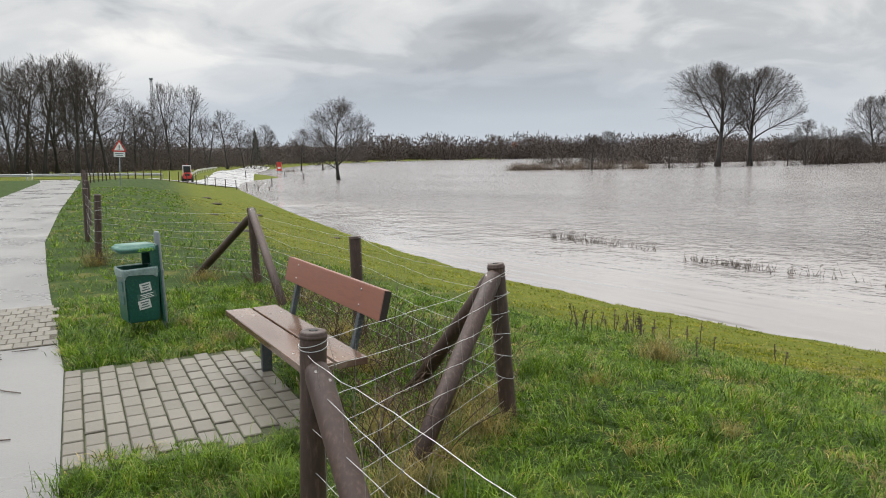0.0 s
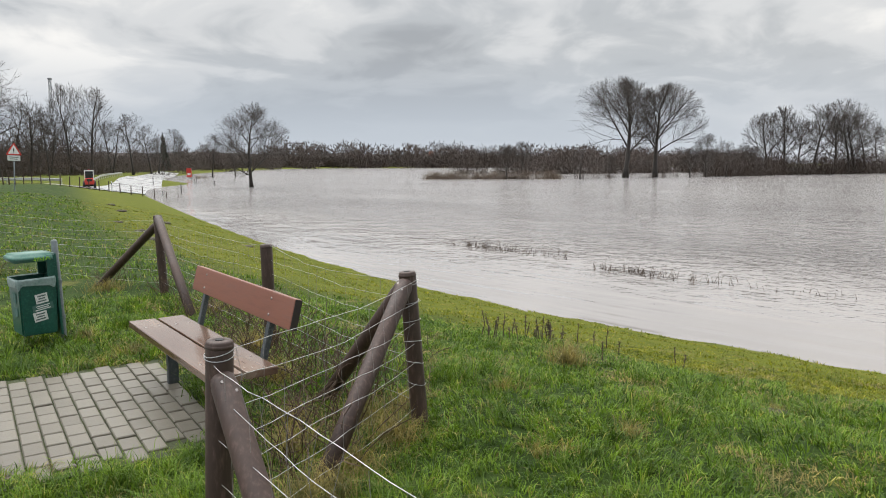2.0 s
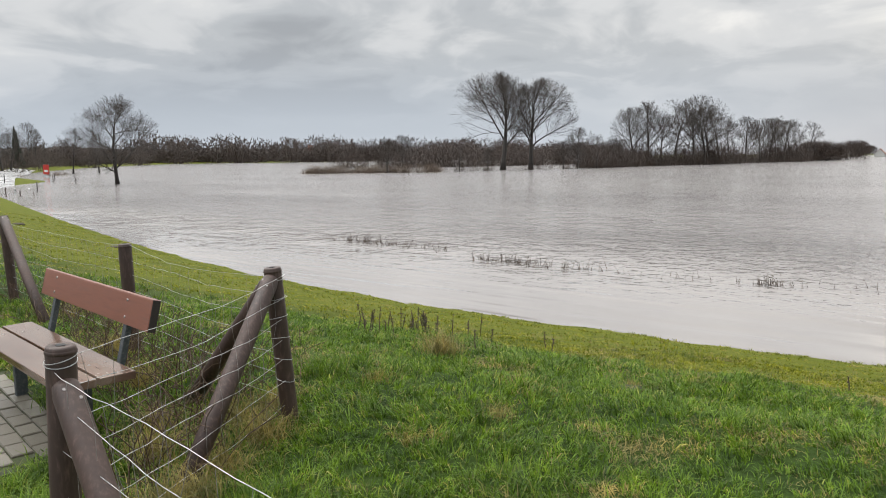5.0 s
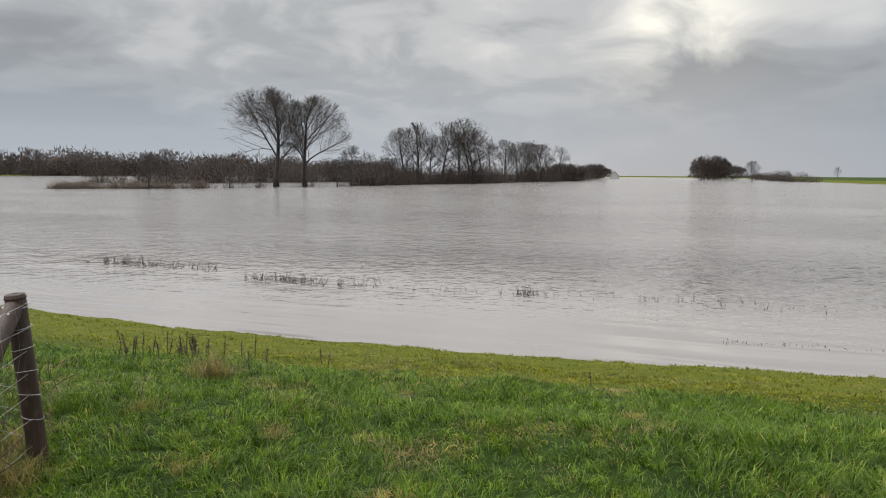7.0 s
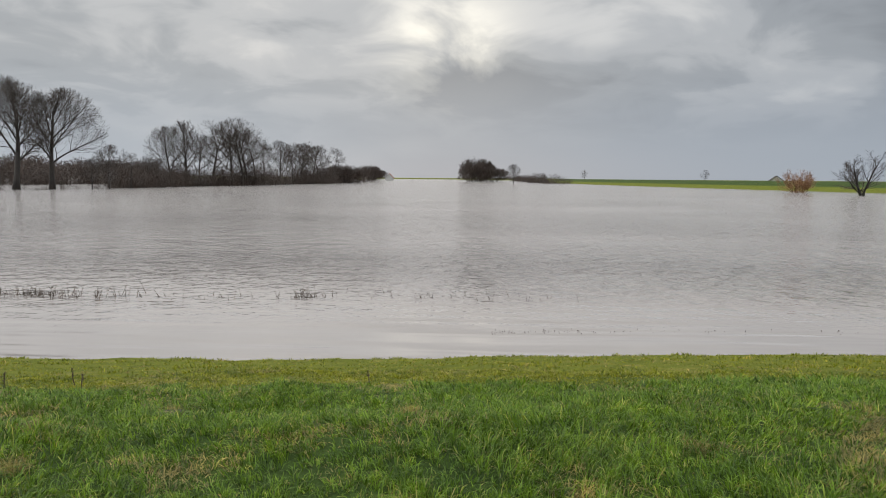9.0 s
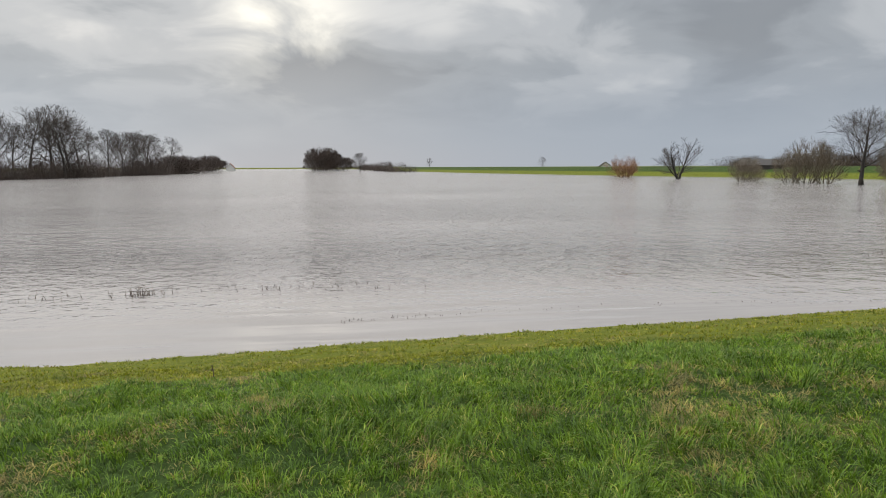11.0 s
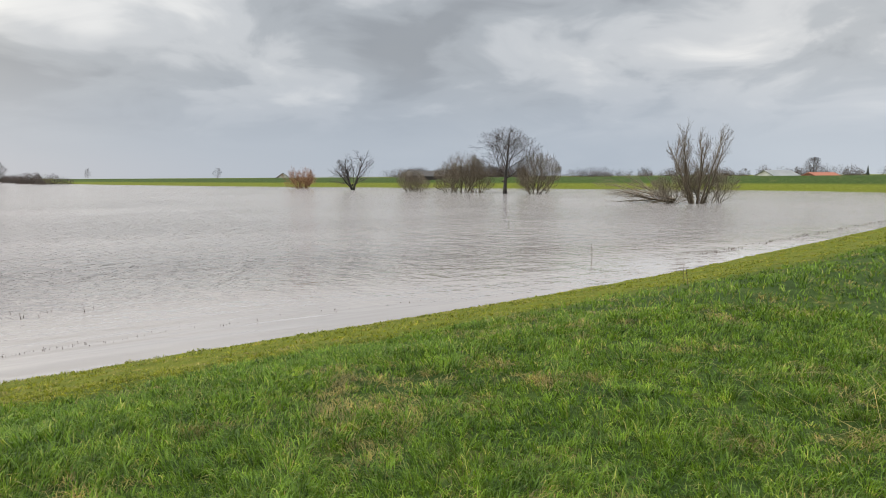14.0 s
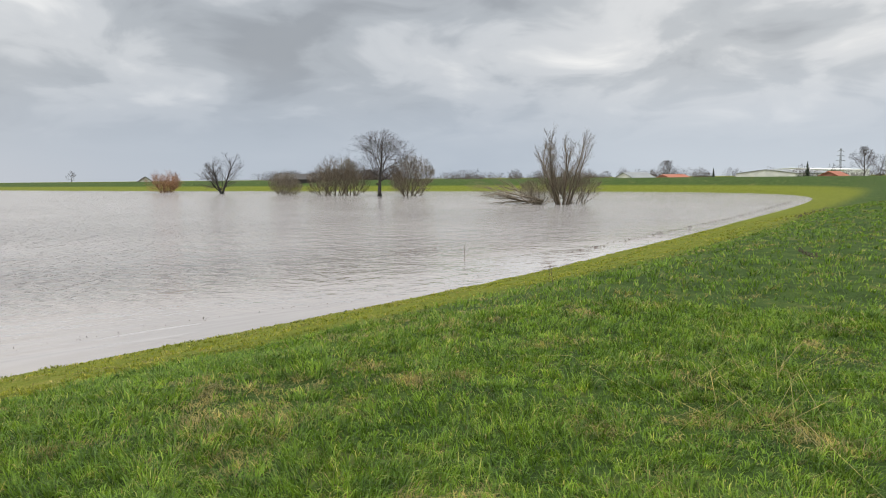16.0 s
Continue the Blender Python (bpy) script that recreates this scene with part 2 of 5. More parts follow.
M["twig"] = surface("winter_twigs", (0.034, 0.026, 0.021), (0.062, 0.047, 0.037), coarse=0.3, fine=3, island=True, bump=0)
M["willow"] = surface("willow_twigs", (0.10, 0.078, 0.050), (0.165, 0.128, 0.084), coarse=0.3, fine=3, island=True, bump=0)
M["redtwig"] = surface("reddish_osier_twigs", (0.20, 0.095, 0.045), (0.30, 0.15, 0.07), coarse=0.5, fine=3, island=True, bump=0)
M["reed"] = surface("brown_reed", (0.12, 0.085, 0.06), (0.17, 0.125, 0.09), coarse=0.5, fine=3, island=True, bump=0)
M["brush"] = surface("winter_brushwood", (0.042, 0.029, 0.022), (0.075, 0.052, 0.040), coarse=0.2, fine=3, island=True, bump=0)
M["ridge"] = surface("distant_bare_woodland", (0.026, 0.021, 0.020), (0.050, 0.040, 0.036), coarse=0.05, fine=0.4, bump=0.8, dist=2.0)
M["conifer"] = surface("dark_conifer_needles", (0.018, 0.026, 0.016), (0.035, 0.048, 0.028), island=True, bump=0)
M["post"] = surface("brown_recycled_plastic", (0.036, 0.020, 0.015), (0.064, 0.037, 0.028), (0.085, 0.052, 0.041), coarse=3, fine=55, rough=(0.42, 0.68), bump=0.25, stretch=(1, 1, 0.25))
M["wire"] = surface("galvanised_wire", (0.38, 0.39, 0.39), (0.55, 0.55, 0.54), coarse=6, fine=60, rough=(0.35, 0.55), metal=0.7, bump=0.1)
M["rust"] = surface("dull_wire", (0.20, 0.19, 0.18), (0.32, 0.30, 0.28), coarse=6, fine=60, rough=(0.5, 0.7), metal=0.4, bump=0.1)
M["screw"] = surface("steel_screw", (0.22, 0.20, 0.19), (0.32, 0.30, 0.28), metal=0.8, rough=(0.3, 0.5), bump=0)
M["plank"] = surface("red_brown_plank", (0.19, 0.068, 0.042), (0.26, 0.105, 0.066), (0.15, 0.060, 0.040), coarse=2.0, fine=38, rough=(0.30, 0.55), bump=0.25, dist=0.002, stretch=(0.12, 1, 1))
# the pale colour holds worn patches and a painted wet reflection alike
M["seat"] = surface("wet_worn_sheen_seat_plank", (0.085, 0.042, 0.028), (0.25, 0.185, 0.14), (0.12, 0.062, 0.042), coarse=3.0, fine=38, rough=(0.08, 0.36), bump=0.15, dist=0.002, stretch=(0.22, 1, 1))
M["plankend"] = surface("dark_plank_end", (0.022, 0.016, 0.014), (0.04, 0.03, 0.026), fine=60)
M["steel"] = surface("blue_grey_steel", (0.045, 0.055, 0.062), (0.085, 0.098, 0.105), (0.12, 0.12, 0.115), coarse=5, fine=70, rough=(0.4, 0.65), metal=0.3, bump=0.15)
M["zinc"] = surface("grey_galvanised_pole", (0.13, 0.155, 0.165), (0.20, 0.225, 0.235), coarse=4, fine=60, rough=(0.4, 0.6), metal=0.4, bump=0.1)
M["bin"] = surface("dark_green_plastic", (0.006, 0.062, 0.046), (0.010, 0.085, 0.062), (0.02, 0.095, 0.07), coarse=3, fine=60, rough=(0.28, 0.5), bump=0.08)
M["binlid"] = surface("pale_patchy_green_lid", (0.03, 0.14, 0.10), (0.10, 0.22, 0.18), (0.02, 0.08, 0.06), coarse=7, fine=60, rough=(0.3, 0.5), bump=0.1)
# near-black colour that stands in for the shade inside hollows
M["black"] = surface("inner_shade_black", (0.010, 0.012, 0.012), (0.02, 0.02, 0.02), bump=0)
M["paper"] = surface("white_sticker", (0.55, 0.58, 0.56), (0.72, 0.74, 0.72), coarse=9, fine=60, rough=(0.4, 0.6), bump=0.1)
M["ink"] = surface("grey_sticker_print", (0.05, 0.09, 0.08), (0.14, 0.18, 0.17), coarse=20, fine=90, bump=0)
M["faded"] = surface("faded_sticker", (0.04, 0.12, 0.10), (0.08, 0.15, 0.13), coarse=20, fine=90, bump=0)
M["lime"] = surface("lime_paint_marker", (0.22, 0.50, 0.03), (0.35, 0.62, 0.06), bump=0)
M["bag"] = surface("milky_plastic_bag", (0.10, 0.17, 0.155), (0.22, 0.29, 0.275), coarse=12, fine=50, rough=(0.25, 0.5), bump=0.5, dist=0.01)
M["asphalt"] = surface("wet_grey_asphalt", (0.15, 0.145, 0.138), (0.21, 0.203, 0.193), (0.12, 0.117, 0.112), coarse=0.5, fine=60, rough=(0.16, 0.48), bump=0.18, dist=0.004)
M["road"] = surface("wet_road_asphalt", (0.24, 0.24, 0.24), (0.32, 0.32, 0.315), coarse=0.4, fine=30, rough=(0.15, 0.45), bump=0.1)
M["soil"] = surface("dark_wet_soil", (0.030, 0.024, 0.016), (0.060, 0.048, 0.030), coarse=4, fine=50, rough=(0.7, 0.9), bump=0.6, dist=0.01)
M["moss"] = surface("mossy_joints", (0.022, 0.030, 0.010), (0.055, 0.070, 0.018), (0.04, 0.034, 0.02), coarse=5, fine=60, rough=(0.8, 0.95), bump=0.6, dist=0.01)
M["paver"] = surface("damp_concrete_paver", (0.112, 0.100, 0.078), (0.185, 0.164, 0.128), (0.085, 0.08, 0.056), coarse=4, fine=70, rough=(0.35, 0.7), bump=0.3, dist=0.003, piece=True)
M["white"] = surface("white_paint", (0.62, 0.63, 0.62), (0.78, 0.79, 0.78), bump=0.05)
M["red"] = surface("red_paint", (0.50, 0.035, 0.025), (0.62, 0.06, 0.04), bump=0.05, rough=(0.35, 0.5))
M["blackpaint"] = surface("black_paint", (0.012, 0.012, 0.012), (0.025, 0.025, 0.025), bump=0)
M["rubber"] = surface("black_tyre_rubber", (0.012, 0.012, 0.012), (0.03, 0.028, 0.026), bump=0.2)
M["cabglass"] = surface("dark_cab_glass", (0.02, 0.025, 0.03), (0.04, 0.05, 0.055), rough=(0.05, 0.1), bump=0)
M["rail"] = surface("galvanised_guard_rail", (0.36, 0.37, 0.37), (0.50, 0.51, 0.50), coarse=1, fine=20, rough=(0.4, 0.6), metal=0.5, bump=0.05)
M["tile"] = surface("orange_roof_tile", (0.25, 0.080, 0.045), (0.33, 0.115, 0.062), coarse=0.6, fine=6)
M["slate"] = surface("grey_roof_sheet", (0.16, 0.17, 0.17), (0.24, 0.25, 0.25), coarse=0.3, fine=4)
M["wallmat"] = surface("pale_wall_plaster", (0.42, 0.42, 0.40), (0.55, 0.55, 0.52), coarse=0.3, fine=4)
M["brickred"] = surface("red_brick_wall", (0.22, 0.09, 0.065), (0.30, 0.13, 0.09), coarse=0.5, fine=6)
M["darkwood"] = surface("dark_barn_boards", (0.025, 0.022, 0.020), (0.045, 0.04, 0.036), coarse=0.5, fine=6)
M["lattice"] = surface("grey_steel_lattice", (0.20, 0.21, 0.22), (0.28, 0.29, 0.30), metal=0.4, bump=0)

# ---- mesh helpers ----


class Shape:
    """Collects points and faces of one mesh."""

    def __init__(self):
        self.v, self.f = [], []

    def tube(self, pts, rad, sides=6, cap=True):
        n = len(pts)
        base = len(self.v)
        prev = None
        for i, p in enumerate(pts):
            d = (pts[min(i + 1, n - 1)] - pts[max(i - 1, 0)])
            d = d.normalized() if d.length > 1e-9 else Vector((0, 0, 1))
            if prev is None:
                a = d.orthogonal().normalized()
            else:
                a = prev - d * prev.dot(d)
                a = a.normalized() if a.length > 1e-6 else d.orthogonal().normalized()
            prev = a
            b = d.cross(a)
            r = rad[i] if hasattr(rad, "__len__") else rad
            for k in range(sides):
                w = 2 * math.pi * k / sides
                self.v.append(p + a * (r * math.cos(w)) + b * (r * math.sin(w)))
        for i in range(n - 1):
            for k in range(sides):
                k2 = (k + 1) % sides
                o = base + i * sides
                self.f.append((o + k, o + k2, o + sides + k2, o + sides + k))
        if cap:
            self.f.append(tuple(base + k for k in reversed(range(sides))))
            self.f.append(tuple(base + (n - 1) * sides + k for k in range(sides)))
        return self

    def sliver(self, a, b, r):
        """A fine twig: a three-sided spike."""
        d = b - a
        u = d.orthogonal().normalized() * r
        w = d.cross(u).normalized() * r
        o = len(self.v)
        self.v += [a + u, a - u * 0.5 + w * 0.87, a - u * 0.5 - w * 0.87, b]
        self.f += [(o, o + 1, o + 3), (o + 1, o + 2, o + 3), (o + 2, o, o + 3)]

    def box(self, m, sx, sy, sz, bev=0.0):
        """A box with chamfered edges, centred at the pose m."""
        x, y, z = sx / 2, sy / 2, sz / 2
        c = min(bev, x * 0.9, y * 0.9, z * 0.9)
        bm = bmesh.new()
        bmesh.ops.create_cube(bm, size=1.0, matrix=Matrix.Diagonal((sx, sy, sz, 1)))
        if c > 0:
            bmesh.ops.bevel(bm, geom=bm.edges[:], offset=c, segments=2, profile=0.6, affect="EDGES")
        self.add(bm, m)
        return self

    def add(self, bm, m=Matrix()):
        o = len(self.v)
        bm.verts.index_update()
        self.v += [m @ v.co for v in bm.verts]
        self.f += [tuple(o + v.index for v in f.verts) for f in bm.faces]
        bm.free()

    def quad(self, a, b, c, d):
        o = len(self.v)
        self.v += [Vector(a), Vector(b), Vector(c), Vector(d)]
        self.f.append((o, o + 1, o + 2, o + 3))

    def mesh(self, name, mats, smooth=False):
        me = bpy.data.meshes.new(name)
        me.from_pydata([tuple(p) for p in self.v], [], self.f)
        for m in mats if isinstance(mats, (list, tuple)) else [mats]:
            me.materials.append(m)
        if smooth:
            me.polygons.foreach_set("use_smooth", [True] * len(me.polygons))
        me.update()
        return me


def part(name, shape, material, parent=None, label="", smooth=False):
    ob = new(name, shape.mesh(name, material, smooth))
    if parent:
        ob.parent = parent
    return tagged(ob, label)


def thing(name, m, label, category, group="", kind=""):
    ob = new(name)
    ob.empty_display_size = 0.1
    ob.matrix_world = m
    return tagged(ob, label, category, group, kind)


def quick(name, verts, faces, material, smooth=False):
    """A large mesh straight from arrays; all faces have the same number of corners."""
    k = faces.shape[1]
    me = bpy.data.meshes.new(name)
    me.vertices.add(len(verts))
    me.vertices.foreach_set("co", np.asarray(verts, np.float32).ravel())
    me.loops.add(faces.size)
    me.loops.foreach_set("vertex_index", faces.astype(np.int32).ravel())
    me.polygons.add(len(faces))
    me.polygons.foreach_set("loop_start", np.arange(0, faces.size, k, dtype=np.int32))
    if smooth:
        me.polygons.foreach_set("use_smooth", np.ones(len(faces), bool))
    me.materials.append(material)
    me.update(calc_edges=True)
    me.validate()
    return new(name, me)


# ---- the lie of the land ----
WATER_Z = -2.0
SHORE = [(-5, 35), (1.7, 20.6), (7.6, 12.5), (13.9, 5.9), (24.8, -6.6), (51, -30), (84, -59), (108, -77), (130, -84), (150, -78),
         (168, -66), (205, -20), (311, 113), (515, 304), (900, 560), (1300, 1000), (700, 1150), (116, 760), (-56, 760),
         (-75, 420), (-62, 260), (-52, 205), (-44, 172), (-34, 152), (-31, 138), (-33, 120), (-28.5, 99), (-17, 67)]


def smooth_poly(p, n=4):
    """Rounds a closed line by cutting its corners."""
    p = np.array(p, float)
    for _ in range(2):
        q = np.roll(p, -1, 0)
        p = np.stack([0.75 * p + 0.25 * q, 0.25 * p + 0.75 * q], 1).reshape(-1, 2)
    return p


SHORE_LINE = smooth_poly(SHORE)


def shore_distance(x, y):
    """Metres to the water's edge: positive on land, negative over the water."""
    x, y = np.asarray(x, float).ravel(), np.asarray(y, float).ravel()
    best, inside = np.full(x.shape, 1e18), np.zeros(x.shape, bool)
    a, b = SHORE_LINE, np.roll(SHORE_LINE, -1, 0)
    for (x0, y0), (x1, y1) in zip(a, b):
        dx, dy = x1 - x0, y1 - y0
        t = np.clip(((x - x0) * dx + (y - y0) * dy) / (dx * dx + dy * dy), 0, 1)
        best = np.minimum(best, (x - x0 - t * dx) ** 2 + (y - y0 - t * dy) ** 2)
        if y0 != y1:
            inside ^= ((y0 > y) != (y1 > y)) & (x < (x1 - x0) * (y - y0) / (y1 - y0) + x0)
    return np.sqrt(best) * np.where(inside, -1, 1)


def step(v, a, b):
    t = np.clip((v - a) / (b - a), 0, 1)
    return t * t * (3 - 2 * t)


def land(x, y):
    """The ground's height: a dyke round the flooded meadow, low land behind it."""
    x, y = np.asarray(x, float).ravel(), np.asarray(y, float).ravel()
    s = shore_distance(x, y)
    east = step(x, 45, 120)
    north = step(y, 62, 98) * step(-x, 18, 30) + step(y, 350, 420)
    north = np.clip(north, 0, 1)
    top = 0.0 + 1.25 * east * (1 - north) - 0.7 * north
    rise = 9.7 + 5.0 * east
    u = np.clip(s / rise, 0, 1.5)
    ramp_z = np.clip(u, 0, 1)
    ramp_z = ramp_z * (1.0 - 0.12 * ramp_z) / 0.88
    z = WATER_Z + (top - WATER_Z) * ramp_z
    back = step(s, 26, 46) * east * (1 - north)
    z = z - back * (top + 1.1)
    z = np.where(s < 0, WATER_Z + np.maximum(s * 0.24, -1.6), z)
    r = np.hypot(x, y)
    bumps = 0.030 * np.sin(x * 1.7 + 0.6 * y) * np.sin(y * 1.3 - 0.4 * x) + 0.02 * np.sin(3.1 * x - 1.1 * y) * np.cos(2.3 * y)
    flat = 1 - step(path_side(x, y), 1.5, 2.6)
    z = z + bumps * np.where(s > 0.6, 1, 0.9) * (1 - flat) * (r < 60)
    return z


PATH_P, PATH_D = np.array((-1.9, 3.37)), np.array((-0.452, 0.892))
PATH_N = np.array((0.892, 0.452))


def path_side(x, y):
    """Metres to the right of the footpath's edge."""
    return (x - PATH_P[0]) * PATH_N[0] + (y - PATH_P[1]) * PATH_N[1]


def lay(u, v):
    """A plan point u metres along the path's edge and v metres right of it."""
    return PATH_P + PATH_D * u + PATH_N * v


def ground_z(x, y):
    return float(land([x], [y])[0])


def ground_sheet():
    rings, spokes = 200, 340
    r = np.concatenate([[0.0], 0.5 * (9000.0) ** (np.arange(rings) / (rings - 1))])
    a = np.arange(spokes) * 2 * np.pi / spokes
    x, y = np.outer(r, np.sin(a)), np.outer(r, np.cos(a))
    z = land(x, y)
    v = np.stack([x.ravel(), y.ravel(), z], 1)
    i, k = np.meshgrid(np.arange(rings), np.arange(spokes), indexing="ij")
    k2 = (k + 1) % spokes
    f = np.stack([i * spokes + k, i * spokes + k2, (i + 1) * spokes + k2, (i + 1) * spokes + k], -1).reshape(-1, 4)
    ob = quick("ground", v, f, M["turf"], True)
    return tagged(ob, "green grassed dyke sloping down to a flooded meadow", "ground", kind="structure")


ground_sheet()


def water_sheet():
    s = Shape()
    n = 64
    c = Vector((300, 400, WATER_Z))
    ring = [c + Vector((1500 * math.cos(2 * math.pi * k / n), 1500 * math.sin(2 * math.pi * k / n), 0)) for k in range(n)]
    s.v = ring
    s.f = [tuple(range(n))]
    ob = part("water", s, M["water"])
    tagged(ob, "brown-grey flood water rippled by the wind over a meadow", "water", kind="structure")


water_sheet()


def strip(name, line, width, lift, material, label, category, step_m=1.0):
    """A paved band to the left of a line, that lies on the ground."""
    pts = []
    line = [Vector((*p, 0)) for p in line]
    for a, b in zip(line, line[1:]):
        n = max(1, int((b - a).length / step_m))
        pts += [a.lerp(b, i / n) for i in range(n)]
    pts.append(line[-1])
    s = Shape()
    for i, p in enumerate(pts):
        d = (pts[min(i + 1, len(pts) - 1)] - pts[max(i - 1, 0)]).normalized()
        left = Vector((-d.y, d.x, 0))
        for k in range(5):
            q = p + left * (width * k / 4)
            s.v.append(Vector((q.x, q.y, ground_z(q.x, q.y) + lift)))
    for i in range(len(pts) - 1):
        for k in range(4):
            o = i * 5 + k
            s.f.append((o, o + 5, o + 6, o + 1))
    ob = part(name, s, material)
    return tagged(ob, label, category, kind="structure")


def rounded_line(p, times=3):
    p = [Vector(q) for q in p]
    for _ in range(times):
        q = [p[0]]
        for a, b in zip(p, p[1:]):
            q += [a.lerp(b, 0.25), a.lerp(b, 0.75)]
        p = q + [p[-1]]
    return [(q.x, q.y) for q in p]


PATH_EDGE = [(3.5, -7.3), (-1.0, 1.6), (-1.9, 3.37), (-2.94, 5.42), (-3.45, 6.3), (-5.6, 10.1), (-8.0, 14.45), (-12.7, 24), (-18.3, 35.8), (-29.5, 59.3), (-36, 71)]
strip("path", PATH_EDGE, 2.9, 0.012, M["asphalt"], "wet grey asphalt footpath along the top of the dyke", "path")
ROAD = rounded_line([(-96, 20), (-66, 62), (-44, 77), (-25, 84), (-27, 104), (-35, 135), (-48, 190), (-66, 280)])
strip("road", ROAD, 7.0, 0.10, M["road"], "wet grey road that runs into the flood", "road", 2.0)

# ---- trees and shrubs ----
rng = random.Random(7)


def grow(wood, twig, p, d, length, r, lvl, spec, rnd):
    """One branch with its side branches."""
    segs = (7, 5, 4, 2, 1)[lvl]
    if lvl and "env" in spec:
        # no branch grows past the crown's dome
        cx, cz, rx, rz = spec["env"]
        o = Vector(((p.x - cx) / rx, p.y / rx, (p.z - cz) / rz))
        e = Vector((d.x / rx, d.y / rx, (d.z + 0.15) / rz))
        qa, qb, qc = e.dot(e), o.dot(e), o.dot(o) - 1
        if qc < 0:
            reach = (-qb + math.sqrt(qb * qb - qa * qc)) / qa
            length = reach * rnd.uniform(0.62, 0.9) if lvl == 1 else min(length * 1.5, max(reach * rnd.uniform(0.8, 1.08), 0.5))
        else:
            length = min(length, 0.5)
    pts = [p]
    for i in range(segs):
        w = spec["wander"][lvl]
        d = (d + Vector((rnd.gauss(0, w), rnd.gauss(0, w), rnd.gauss(0, w) + spec["up"][lvl]))).normalized()
        pts.append(pts[-1] + d * (length / segs))
    rad = [max(r * (1 - (1 - spec["taper"]) * i / segs), spec["min"]) for i in range(segs + 1)]
    last = lvl == spec["levels"] - 1
    if lvl == 0:
        rad[0] *= 1.35
        wood.tube(pts, rad, 8)
    elif lvl == 1:
        wood.tube(pts, rad, 5)
    elif not last:
        twig.tube(pts, rad, 3, False)
    else:
        for a, b in zip(pts, pts[1:]):
            twig.sliver(a, b + (b - a) * 0.1, max(r, spec["min"]))
    if last:
        return
    n = spec["count"][lvl]
    n = max(2, round(n * rnd.uniform(0.8, 1.2)))
    turn = rnd.uniform(0, 6.28)
    for k in range(n):
        f = spec["first"][lvl] + (1 - spec["first"][lvl]) * (k + rnd.uniform(0.2, 0.9)) / n
        f = min(f, 0.999)
        i = int(f * segs)
        q = pts[i].lerp(pts[i + 1], f * segs - i)
        axis = (pts[i + 1] - pts[i]).normalized()
        turn += 2.4 + rnd.uniform(-0.5, 0.5)
        side = axis.orthogonal().normalized()
        side.rotate(Matrix.Rotation(turn, 3, axis).to_quaternion())
        ang = radians(spec["angle"][lvl]) * rnd.uniform(0.75, 1.25) * (1.15 - 0.45 * f)
        nd = axis * math.cos(ang) + side * math.sin(ang)
        ratio = spec["ratio"][lvl] * rnd.uniform(0.75, 1.2) * (1.1 - spec["drop"][lvl] * f)
        nr = rad[i] * spec["thin"][lvl]
        grow(wood, twig, q, nd, length * ratio, nr, lvl + 1, spec, rnd)
    # the leader ends in twigs
    grow(wood, twig, pts[-1], d, length * spec["ratio"][lvl] * 0.6, rad[-1], lvl + 1, spec, rnd)


OAK = dict(levels=5, wander=(0.05, 0.10, 0.14, 0.18, 0.2), up=(0.02, 0.04, 0.04, 0.03, 0.02), taper=0.30, min=0.008, count=(14, 8, 7, 5, 0), dome=(0.60, 0.36, 0.40),
           first=(0.26, 0.12, 0.12, 0.1, 0), angle=(64, 46, 44, 42, 0), ratio=(0.62, 0.46, 0.46, 0.55, 0), drop=(0.3, 0.3, 0.3, 0.3, 0), thin=(0.50, 0.48, 0.42, 0.36, 0))
ROUND = dict(OAK, count=(15, 10, 8, 4, 0), dome=(0.57, 0.40, 0.43), first=(0.14, 0.12, 0.12, 0.1, 0), angle=(50, 40, 42, 42, 0), up=(0.0, 0.05, 0.04, 0.03, 0.02))
TALL = dict(OAK, count=(10, 6, 5, 3, 0), dome=(0.60, 0.27, 0.40), first=(0.28, 0.12, 0.12, 0.1, 0), angle=(46, 40, 40, 40, 0), up=(0.03, 0.08, 0.06, 0.04, 0.02))
BUSH = dict(levels=4, wander=(0.10, 0.15, 0.2, 0.2), up=(0.03, 0.06, 0.05, 0.02), taper=0.3, min=0.011, count=(8, 5, 4, 0),
            first=(0.08, 0.15, 0.12, 0), angle=(36, 38, 40, 0), ratio=(0.55, 0.5, 0.5, 0), drop=(0.5, 0.4, 0.3, 0), thin=(0.5, 0.42, 0.36, 0))


